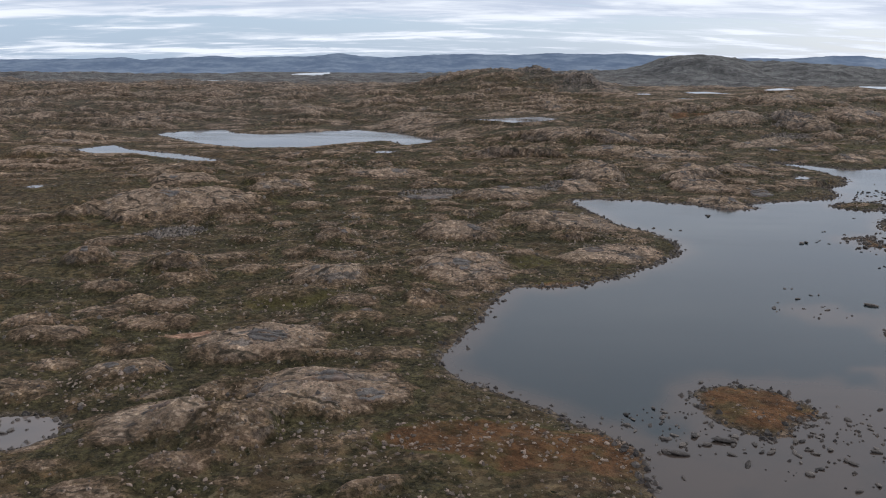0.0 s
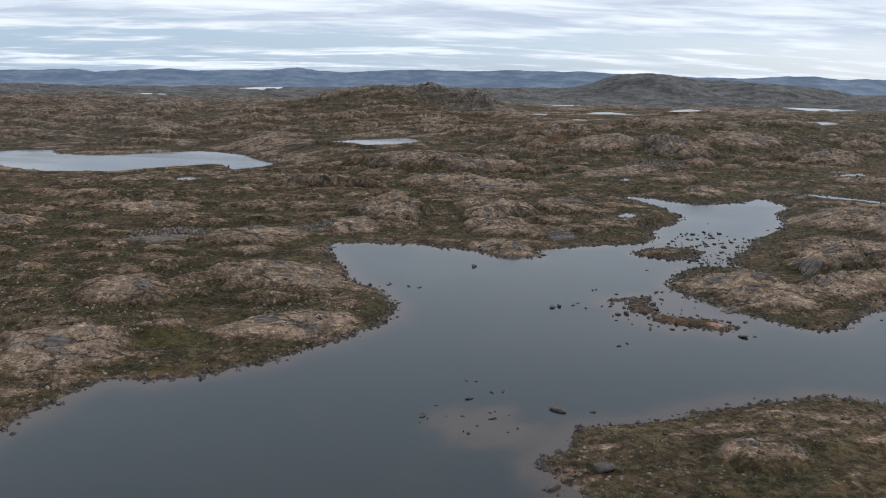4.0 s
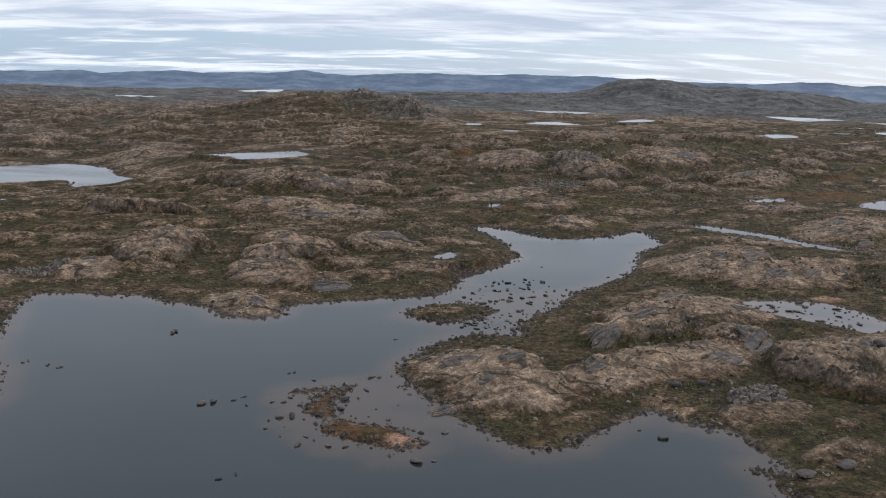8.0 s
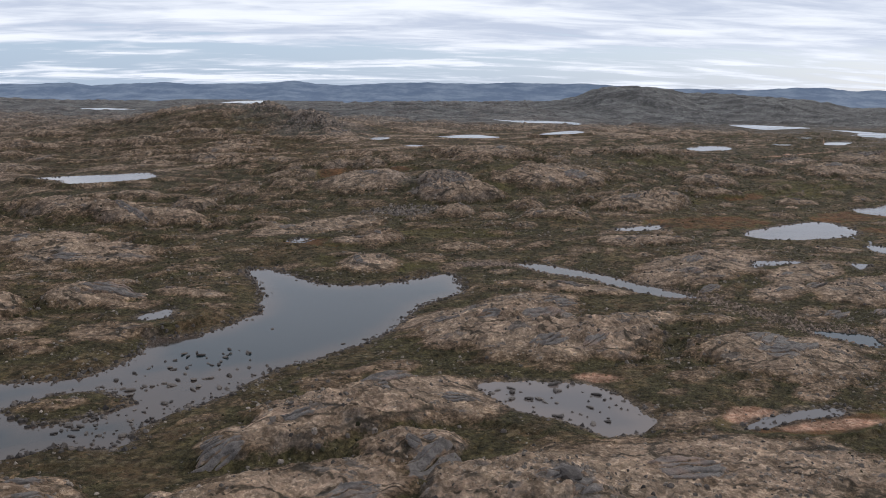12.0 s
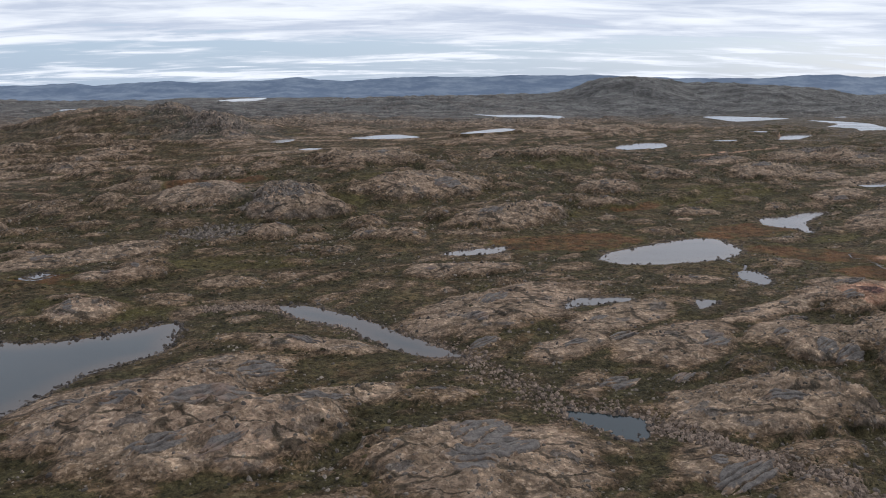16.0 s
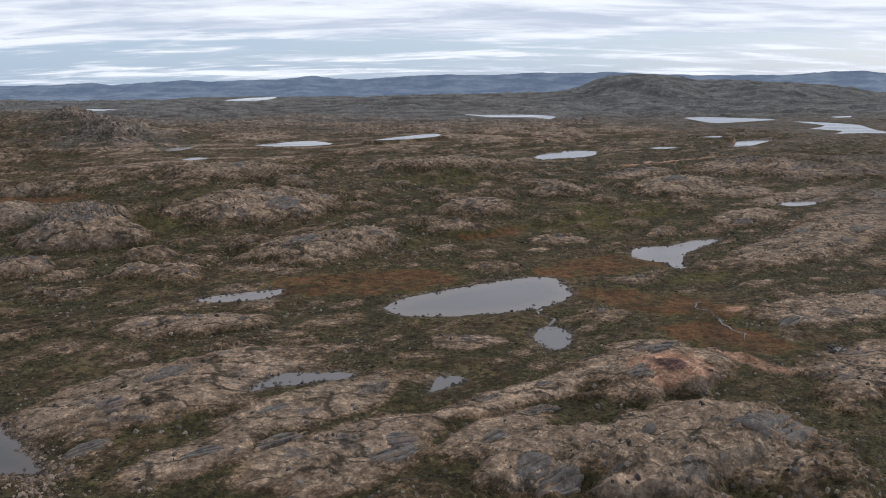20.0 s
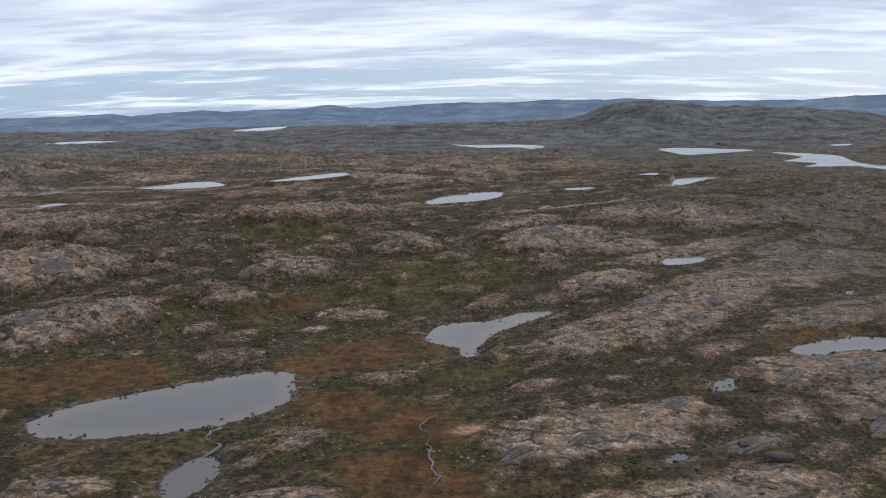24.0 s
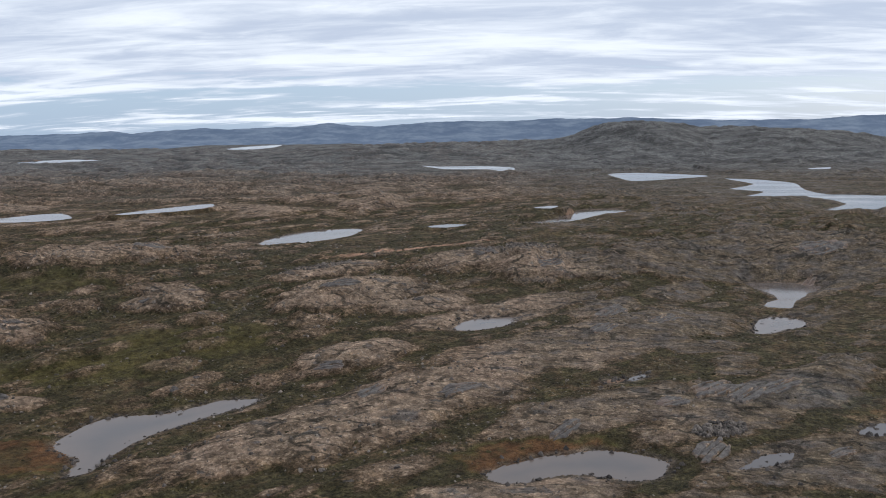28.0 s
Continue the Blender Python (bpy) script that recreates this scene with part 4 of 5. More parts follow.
def make_shrub_material():
    m, n = material("dwarf_shrub")
    place = n.add("ShaderNodeNewGeometry").outputs["Position"]
    tone = n.add("ShaderNodeNewGeometry").outputs["Random Per Island"]
    leaf = n.mix(tone, (0.019, 0.018, 0.009), (0.064, 0.053, 0.025))
    colour = n.mix(n.step(n.noise(place, 0.08, 3, 0.6), 0.52, 0.68), leaf, (0.085, 0.062, 0.026))
    finish(n, colour, 0.85, specular=0.15)
    return m


def make_water_material(name="lake_water", deep=(0.016, 0.025, 0.029), shallow=(0.068, 0.051, 0.042)):
    """Still, slightly rippled water; over shoals the brown bed shows."""
    m, n = material(name)
    place = n.add("ShaderNodeNewGeometry").outputs["Position"]
    bed = n.add("ShaderNodeAttribute", attribute_name="shallow").outputs["Fac"]
    ripple = n.noise(n.mapped(place, turn=(0, 0, radians(20)), scale=(0.7, 1.6, 1)), 0.30, 2, 0.5, 1.0)
    calm = n.noise(n.mapped(place, turn=(0, 0, radians(35)), scale=(0.5, 2.0, 1)), 0.022, 4, 0.6)
    height = n.math("MULTIPLY", ripple, n.step(calm, 0.30, 0.65))
    mottle = n.noise(place, 0.12, 4, 0.6)
    colour = n.mix(n.step(n.math("ADD", bed, n.math("MULTIPLY", n.math("SUBTRACT", mottle, 0.5), 0.9)), 0.0, 1.15), deep, shallow)
    bump = n.add("ShaderNodeBump", ("Height", height), Strength=0.2, Distance=0.04)
    b = n.add("ShaderNodeBsdfPrincipled", ("Base Color", colour), ("Normal", bump.outputs[0]), ("Roughness", n.math("ADD", 0.05, n.math("MULTIPLY", n.step(calm, 0.40, 0.62), 0.11))))
    b.inputs["IOR"].default_value = 1.34
    n.link(b.outputs[0], n.add("ShaderNodeOutputMaterial").inputs[0])
    return m


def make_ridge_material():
    m, n = material("hazed_fells")
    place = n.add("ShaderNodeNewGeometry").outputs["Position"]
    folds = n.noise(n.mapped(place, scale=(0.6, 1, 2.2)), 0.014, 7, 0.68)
    # haze of distance is put into this blue colour, with a faint glow below
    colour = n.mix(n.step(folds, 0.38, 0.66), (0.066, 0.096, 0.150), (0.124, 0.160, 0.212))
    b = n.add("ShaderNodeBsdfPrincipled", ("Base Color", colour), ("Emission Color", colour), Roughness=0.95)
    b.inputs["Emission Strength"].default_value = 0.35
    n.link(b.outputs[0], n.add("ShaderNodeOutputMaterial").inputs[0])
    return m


BLOCKS = make_pale_stone_material("block_stone", (0.050, 0.044, 0.040), (0.24, 0.20, 0.17))
GROUND, ROCK, BOULDER, PALE, SHRUB, WATER, FELLS = (make_ground_material(), make_rock_material(), make_boulder_material(),
                                                    make_pale_stone_material(), make_shrub_material(), make_water_material(), make_ridge_material())


RUBBLE = make_pale_stone_material("pink_rubble", (0.080, 0.060, 0.048), (0.30, 0.225, 0.175))
SILTY = make_water_material("silty_pond_water", (0.098, 0.086, 0.082), (0.135, 0.108, 0.094))


def mesh_from(name, verts, faces, mat, smooth_shading=True, fields=()):
    """A mesh object from arrays of corners and of faces with equally many corners."""
    verts, faces = np.asarray(verts, np.float32), np.asarray(faces, np.int32)
    me = bpy.data.meshes.new(name)
    count, sides = faces.shape
    me.vertices.add(len(verts))
    me.vertices.foreach_set("co", verts.ravel())
    me.loops.add(count * sides)
    me.loops.foreach_set("vertex_index", faces.ravel())
    me.polygons.add(count)
    me.polygons.foreach_set("loop_start", np.arange(0, count * sides, sides, dtype=np.int32))
    me.polygons.foreach_set("loop_total", np.full(count, sides, np.int32))
    me.polygons.foreach_set("use_smooth", np.full(count, smooth_shading))
    me.update(calc_edges=True)
    for key, values in fields:
        me.attributes.new(key, "FLOAT", "POINT").data.foreach_set("value", np.asarray(values, np.float32))
    me.materials.append(mat)
    return new(name, me)


def grid_faces(rows, columns):
    a = (np.arange(rows - 1)[:, None] * columns + np.arange(columns - 1)[None, :]).ravel()
    return np.stack([a, a + 1, a + columns + 1, a + columns], 1)


# ---- ground: one sheet to the horizon, finer where the flight passes near ----


def crags(x, y):
    """Dark blocky rock on the knolls."""
    share = np.zeros(x.shape)
    for cx, cy, a, b in ((105, 672, 46, 36), (78, 704, 50, 30), (176, 470, 14, 10), (472, 474, 12, 7)):
        r = np.hypot((x - cx) / a, (y - cy) / b) + 0.5 * wave(x / 14, y / 9, 36) + 0.3 * wave(x / 5, y / 4, 37)
        share = np.maximum(share, (0.35 if cx < 150 else 0.3) * smooth(1.1, 0.7, r))
    return share


AHEAD = 55 * np.exp(np.linspace(0, math.log(4980 / 55), 820))
DEPTH = np.concatenate([-60 * np.exp(np.linspace(math.log(80), 0, 50)), np.linspace(-57, 52, 30), AHEAD])
CORE, FIELDS = 800, {}


def margins(depth):
    reach = np.clip(depth, 60, None)
    return -0.57 * reach - 30, 440 + 0.60 * reach + 30


def build_ground():
    flank = np.array([4600, 3000, 1900, 1200, 760, 480, 300, 180, 100, 50, 20])
    left, right = margins(DEPTH)
    x = left[:, None] + (right - left)[:, None] * np.linspace(0, 1, CORE)[None, :]
    x = np.concatenate([left[:, None] - flank[None, :], x, right[:, None] + flank[None, ::-1]], 1)
    y = DEPTH[:, None] + 0.74 * np.clip(x, -60, 440) * (1 - smooth(3500, 4980, DEPTH))[:, None]
    xs, ys = x.ravel(), y.ravel()
    z, rock, bog, shore, gully = ground(xs, ys)
    for key, values in (("z", z), ("rock", rock), ("bog", bog), ("shore", shore), ("gully", gully)):
        FIELDS[key] = values.reshape(x.shape)[:, 11:-11]
    # the last share grows with distance, painting haze into the land; crags share it
    ob = mesh_from("ground", np.stack([xs, ys, z], 1), grid_faces(*x.shape), GROUND, True,
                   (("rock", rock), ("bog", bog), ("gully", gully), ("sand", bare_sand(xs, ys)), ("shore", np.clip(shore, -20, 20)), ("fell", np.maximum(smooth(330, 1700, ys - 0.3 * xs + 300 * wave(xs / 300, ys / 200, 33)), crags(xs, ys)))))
    tagged(ob, "rolling tundra of lichened rock, brown heath and bog", "ground", kind="structure")


build_ground()


def land(x, y, *keys):
    """The built ground's height, or its named shares, at places within the core of the sheet."""
    x, y = np.asarray(x, float), np.asarray(y, float)
    depth = y - 0.74 * np.clip(x, -60, 440)
    row = np.clip(np.interp(depth, DEPTH, np.arange(len(DEPTH))), 0, len(DEPTH) - 1.001)
    i = row.astype(int)
    f = row - i
    out = [0.0] * max(1, len(keys))
    for k, w in ((i, 1 - f), (i + 1, f)):
        left, right = margins(DEPTH[k])
        column = np.clip((x - left) / (right - left) * (CORE - 1), 0, CORE - 1.001)
        j = column.astype(int)
        g = column - j
        for q, key in enumerate(keys or ("z",)):
            field = FIELDS[key]
            out[q] = out[q] + w * (field[k, j] * (1 - g) + field[k, j + 1] * g)
    return out[0] if len(keys) < 2 else out


# ---- waters ----


def build_lakes():
    for entry in LAKES:
        name, level, outline, isles, label = entry
        (x0, y0), (x1, y1) = outline.min(0) - 4, outline.max(0) + 4
        step = max((x1 - x0) / 110, (y1 - y0) / 110, 0.5)
        gx, gy = np.meshgrid(np.arange(x0, x1 + step, step), np.arange(y0, y1 + step, step))
        faces = grid_faces(*gx.shape)
        d = signed_distance(gx.ravel(), gy.ravel(), outline)
        keep = (d[faces] < max(1.2, step)).any(1)
        faces = faces[keep]
        used, faces = np.unique(faces, return_inverse=True)
        verts = np.stack([gx.ravel()[used], gy.ravel()[used], np.full(len(used), level)], 1)
        depth = level - land(verts[:, 0], verts[:, 1])
        shallow = smooth(0.9, 0.05, depth) if depth.max() > 0.5 else np.zeros(len(depth))
        ob = mesh_from(name, verts, faces.reshape(-1, 4), WATER if name == "lake" or "stream" in name else SILTY, True, (("shallow", shallow),))
        tagged(ob, label, "lake" if name == "lake" else "pond", kind="structure")


build_lakes()


def runnel(points, width, label):
    """A thin thread of water winding over the bog."""
    p = np.array(points, float)
    t = np.linspace(0, len(p) - 1, 16 * (len(p) - 1) + 1)
    x, y = np.interp(t, np.arange(len(p)), p[:, 0]), np.interp(t, np.arange(len(p)), p[:, 1])
    x, y = x + 2.4 * wave(x / 3.6, y / 3.6, 81), y + 2.4 * wave(x / 3.6, y / 3.6, 82)
    w = width * np.clip(0.15 + 1.6 * wave(t * 1.3, t * 0 + 0.4, 83) + 0.35, 0.06, 1.2)
    nx, ny = -np.gradient(y), np.gradient(x)
    size = np.hypot(nx, ny) + 1e-9
    nx, ny = nx / size, ny / size
    z = land(x, y)
    rows = np.stack([np.stack([x + nx * w * f, y + ny * w * f, z + 0.12], 1) for f in (-0.5, -0.17, 0.17, 0.5)])
    tagged(mesh_from("stream", rows.reshape(-1, 3), grid_faces(4, len(t)), SILTY), label, "stream", kind="structure")


runnel([(311.9, 399.5), (311.1, 394.8), (312.9, 390.8), (312.9, 387.6)], 0.6, "thin runnel between two bog ponds")
runnel([(345.9, 403.5), (344.6, 399.1), (346.6, 389.8), (347.1, 382.2), (348.9, 372.8), (350, 364.5)], 0.34, "narrow runnel winding through bog")

# ---- the fells on the horizon ----
SKYLINE = [(-2526, -106), (-2085, -98), (-1909, -95), (-1718, -83), (-1617, -98), (-1469, -86), (-1220, -72), (-1089, -81), (-855, -72), (-709, -69), (-547, -52), (-446, -67), (-300, -72), (-67, -55), (137, -50), (399, -52), (574, -41), (719, -44), (981, -41), (1243, -53), (1418, -58), (1650, -56), (1824, -59), (2055, -41), (2200, -39), (2346, -53), (2485, -47), (2868, -50)]


def fell_range(foot, crest, back, xs, top, seed, label):
    """A range of rounded fells from its foot to its crest line."""
    depth = np.linspace(0, 1, 14)
    gx = np.repeat(xs[None, :], 14, 0)
    gy = back - 560 * (1 - depth[:, None]) + 60 * wave(xs / 260, xs * 0 + 3, seed)[None, :] * (1 - depth[:, None])
    gz = foot + (top[None, :] - foot) * depth[:, None] ** 1.4
    gz = gz + crest * wave(gx / 170, gy / 110, seed + 1) * (1 - depth[:, None]) * depth[:, None] * 4
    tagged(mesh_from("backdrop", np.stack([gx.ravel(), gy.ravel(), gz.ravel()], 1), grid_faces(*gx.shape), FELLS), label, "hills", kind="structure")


def build_fells():
    xs = np.linspace(SKYLINE[0][0] - 1500, SKYLINE[-1][0] + 1500, 420)
    top = np.interp(xs, [p[0] for p in SKYLINE], [p[1] for p in SKYLINE])
    top = top + 5.0 * wave(xs / 90, xs * 0, 51) + 2.5 * wave(xs / 33, xs * 0, 52)
    fell_range(-205, 14, 4720, xs, top, 53, "rounded fells along the horizon, tinted with painted blue haze")
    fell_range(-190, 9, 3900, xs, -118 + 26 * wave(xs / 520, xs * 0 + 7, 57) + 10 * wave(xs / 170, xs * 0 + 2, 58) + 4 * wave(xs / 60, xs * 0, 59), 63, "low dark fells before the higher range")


build_fells()

# ---- bare rock on the domes ----


def outcrop(x, y, a, b, h, turn):
    """Bare rock breaking through the lichen: joint-parted slabs with a steep side."""
    near = y - 0.74 * x < 330
    pieces = (3 if b < 1.6 else 4) if near else 2
    rows, columns = (12, 24) if near else (8, 14)
    c, s = math.cos(turn), math.sin(turn)
    top = Vector((x, y, float(land(x, y))))
    size = "broad" if a > 4.5 else "long low" if a > 1.8 * b else "rounded"
    thing = tagged(new("rock_outcrop"), f"{size} bare grey granite ledge on a lichen-covered dome", "rock", "bare rock ledges")
    thing.location = top
    cuts = np.linspace(-1, 1, pieces + 1) + np.concatenate([[0], rng.uniform(-0.18, 0.18, pieces - 1), [0]])
    for k in range(pieces):
        seed = int(rng.integers(1, 10000))
        q, p = np.linspace(0, 1, rows)[:, None], np.linspace(-1, 1, columns)[None, :]
        w = cuts[k] + (cuts[k + 1] - cuts[k]) * q + 0 * p
        w = w + 0.10 * wave(p * 2.5 + seed, w * 0 + 1.5, 3)
        reach = np.sqrt(np.clip(1.06 - w * w, 0.03, 1)) * (1 + 0.5 * wave(w * 2.2 + seed, np.sign(p) * 3.3 + 0 * w, 4))
        u, v = a * reach * p + 0.10 * a * rng.uniform(-1, 1), b * w
        px, py = (x + u * c - v * s).ravel(), (y + u * s + v * c).ravel()
        base = land(px, py).reshape(rows, columns)
        edge = np.maximum(np.abs(2 * q - 1), np.abs(p))
        crown = np.clip(1 - edge ** 7, 0, 1) ** 0.6
        lift = h * rng.uniform(0.6, 1.25) * (1 + rng.uniform(-0.35, 0.35) * p + rng.uniform(-0.5, 0.2) * (2 * q - 1))
        rough = 0.35 * h * wave(px / 1.9, py / 1.9, seed + 1).reshape(rows, columns) + 0.35 * h * wave(px / 3.5, py / 3.5, seed + 2).reshape(rows, columns)
        z = base - 0.25 + crown * (0.25 + np.maximum(lift + rough, 0.05))
        turf = 0.62 * edge ** 3 + 0.45 * wave(px / 3, py / 2.4, seed + 3).reshape(rows, columns)
        verts = np.stack([px - top.x, py - top.y, z.ravel() - top.z], 1)
        slab = mesh_from("slab" if 0 < k < pieces - 1 else "ledge", verts, grid_faces(rows, columns), ROCK, True, (("turf", turf.ravel()),))
        slab.parent = thing


# x, y, half length
LEDGES = [
    (247, 283, 5.7), (203, 298, 7.5), (208, 314, 4.3), (277, 278, 5.3), (278, 313, 2.9), (267, 310, 3.7), (330, 369, 4.6), (341, 335, 5.9),
    (308, 344, 3.0), (301, 332, 2.3), (309, 321, 3.5), (288, 328, 3.8), (272, 332, 3.6), (246, 330, 3.3), (385, 408, 3.6), (416, 400, 4.7),
]
LEDGES += [
    (435, 412, 5.3), (408, 422, 4.0), (426, 455, 3.9), (454, 475, 5.8), (448, 448, 4.5), (391, 470, 4.2), (153, 237, 3.6), (135, 221, 3.3),
    (181, 236, 4.3), (196, 226, 3.3), (244, 289, 6.6), (173, 266, 5.6), (112, 313, 6.8), (83, 285, 4.7), (100, 269, 4.9), (123, 206, 2.9),
]
LEDGES += [
    (-15, 112, 3.0), (-27, 128, 3.5), (-4, 261, 8.0), (393, 392, 4.7), (359, 387, 3.3), (379, 357, 2.4), (459, 473, 5.4), (441, 532, 6.5),
]
for lx, ly, la in LEDGES:
    lean = radians(14 + 30 * float(smooth(80, 260, np.array(lx - 0.2 * (ly - 250)))))
    outcrop(lx, ly, la, la * rng.uniform(0.42, 0.6), 0.30 + 0.02 * la, lean + rng.uniform(-0.3, 0.3))
for dx, dy, da, db, dh, dt in DOMES:
    f, g = rng.uniform(-0.5, 0.5), rng.uniform(-0.45, 0.45)
    c, s = math.cos(dt), math.sin(dt)
    outcrop(dx + f * da * c - g * db * s, dy + f * da * s + g * db * c, da * rng.uniform(0.10, 0.24), db * rng.uniform(0.14, 0.30),
            0.16 + 0.04 * dh, dt + rng.uniform(-0.4, 0.4))

# ---- boulders ----


def stone_shape(seed, flat=0.6):
    """Corners and triangles of one angular, worn stone of unit width."""
    bm = bmesh.new()
    bmesh.ops.create_icosphere(bm, subdivisions=2, radius=0.5)
    for v in bm.verts:
        p = v.co * 2
        k = 1 + 0.38 * noise.noise(p * 0.9 + Vector((seed * 3.1, 0, 0))) + 0.22 * noise.noise(p * 2.1 + Vector((0, seed * 1.7, 0)))
        v.co = Vector((v.co.x * k, v.co.y * k * (0.72 + 0.1 * math.sin(seed)), v.co.z * k * flat))
        v.co.z = min(v.co.z, 0.5 * flat * 0.8)
    me = bpy.data.meshes.new("boulder")
    bm.to_mesh(me)
    bm.free()
    me.materials.append(BOULDER)
    return me


STONES = [stone_shape(k, 0.36 + 0.08 * (k % 4)) for k in range(9)]


def water_boulder(x, y, size, level=1.1, label="dark boulder standing out of shallow lake water"):
    ob = new("boulder", STONES[int(rng.integers(0, 9))])
    flat, stretch = rng.uniform(0.45, 0.95), rng.uniform(0.95, 1.5)
    size = size if size < 1.3 else 1.3 + 0.6 * (size - 1.3)
    ob.matrix_basis = pose(x, y, level + 0.10 * size, rng.uniform(-8, 8), rng.uniform(-8, 8), rng.uniform(0, 360)) @ Matrix.Diagonal((size * stretch, size / stretch, size * flat, 1))
    tagged(ob, label, "boulder", "boulders in the water")


water_boulder(61.7, 154.1, 1.2)
water_boulder(71.3, 153.4, 0.9)
water_boulder(80.8, 156.3, 2.3)
water_boulder(85.6, 155.9, 0.7)
water_boulder(68.5, 160.3, 1.0)
water_boulder(72.0, 162.7, 0.6)
water_boulder(73.7, 163.1, 0.6)
water_boulder(70.0, 167.2, 0.6)
water_boulder(63.7, 157.7, 0.5)
water_boulder(74.3, 239.0, 1.4)
water_boulder(89.3, 207.8, 1.7)
water_boulder(99.3, 220.5, 0.8)
water_boulder(93.4, 209.8, 0.6)
water_boulder(97.6, 185.4, 0.7)
water_boulder(76.6, 134.2, 2.3)
water_boulder(76.4, 129.6, 0.9)
water_boulder(54.9, 221.9, 0.6)
water_boulder(59.3, 220.8, 0.6)
water_boulder(61.4, 220.0, 0.6)
water_boulder(74.5, 239.7, 1.6)
water_boulder(55.4, 222.8, 0.8)
water_boulder(61.7, 220.2, 0.6)
water_boulder(59.3, 221.5, 0.5)
water_boulder(87.9, 206.8, 1.7)
water_boulder(92.2, 208.3, 0.6)
water_boulder(94.4, 206.6, 0.5)
water_boulder(97.9, 208.1, 0.7)
water_boulder(98.5, 220.0, 0.8)
water_boulder(114.9, 238.1, 0.7)
water_boulder(95.8, 184.0, 0.6)
water_boulder(68.6, 167.2, 0.6)
water_boulder(98.6, 198.7, 0.5)
water_boulder(123.4, 198.7, 1.1)
water_boulder(119.6, 189.8, 2.1)
water_boulder(121.9, 190.1, 0.7)
water_boulder(107.9, 193.8, 1.0)
water_boulder(110.2, 193.5, 0.8)
water_boulder(153.7, 198.5, 1.8)
water_boulder(151.0, 201.0, 0.6)
water_boulder(111.9, 219.0, 1.1)
water_boulder(112.1, 201.1, 0.8)
water_boulder(104.6, 196.4, 0.7)
water_boulder(148.7, 296.5, 0.7)
water_boulder(174.2, 334.7, 1.1)
water_boulder(163.6, 288.1, 0.7)
water_boulder(101.7, 202.9, 1.4)
water_boulder(102.2, 207.0, 0.7)
water_boulder(108.5, 209.6, 1.7)
water_boulder(108.2, 206.1, 1.3)
water_boulder(102.9, 217.1, 0.8)
water_boulder(113.1, 219.1, 0.8)
water_boulder(32.0, 100.7, 1.7)
water_boulder(35.1, 99.2, 2.7)
water_boulder(28.6, 95.6, 2.3)
water_boulder(36.2, 93.1, 1.3)
water_boulder(48.8, 93.6, 1.1)
water_boulder(49.4, 88.6, 0.9)
water_boulder(47.6, 97.2, 1.1)
water_boulder(37.8, 118.2, 0.9)
water_boulder(40.1, 96.3, 1.2)
water_boulder(27.9, 99.8, 1.0)
water_boulder(27.0, 103.5, 0.8)
water_boulder(37.0, 100.5, 1.2)
water_boulder(45.1, 99.4, 0.9)
water_boulder(53.6, 105.8, 1.0)
water_boulder(50.4, 107.0, 1.2)
water_boulder(55.8, 104.2, 0.7)
water_boulder(27.7, 89.8, 0.7)
water_boulder(309.9, 414.8, 2.0)


AWASH = []


def boulder_field(x, y, a, b, count, small, big, level=1.1, turn=0):
    """Boulders awash in a shallow stretch."""
    c, s = math.cos(radians(turn)), math.sin(radians(turn))
    for k in range(count):
        r, t = math.sqrt(rng.random()), rng.uniform(0, 2 * math.pi)
        u, v = a * r * math.cos(t), b * r * math.sin(t)
        size = small + (big - small) * rng.random() ** 2.5
        if size < 0.68:
            AWASH.append((x + u * c - v * s, y + u * s + v * c, size, level))
        else:
            water_boulder(x + u * c - v * s, y + u * s + v * c, size, level)


boulder_field(43, 108, 11, 8, 45, 0.35, 0.9)
boulder_field(29, 104, 6, 5, 55, 0.3, 0.95)
boulder_field(32, 98, 7, 3, 18, 0.4, 1.3)
boulder_field(39, 99, 7, 3, 18, 0.4, 1.3)
boulder_field(48, 104, 6, 5, 36, 0.3, 0.8)
boulder_field(20, 104, 7, 2.5, 16, 0.25, 0.6)
boulder_field(140, 262, 13, 22, 120, 0.45, 1.5, turn=-10)
boulder_field(134, 248, 7, 6, 40, 0.4, 1.1)
boulder_field(110, 203, 13, 11, 26, 0.4, 1.3)
boulder_field(68, 152, 7, 5, 14, 0.3, 0.7)
boulder_field(201, 258, 12, 8, 44, 0.5, 1.6, 2.0, -20)
boulder_field(46, 94, 9, 7, 46, 0.3, 1.2)
boulder_field(57, 103, 4, 8, 34, 0.3, 0.9, turn=-40)
boulder_field(67, 111, 3, 8, 26, 0.3, 1.0, turn=-40)
boulder_field(78, 136, 4, 8, 14, 0.4, 1.1)
boulder_field(-50, 100, 6, 4, 14, 0.5, 1.3, 2.0)


# ---- strewn stones, shrubs: uncounted ----


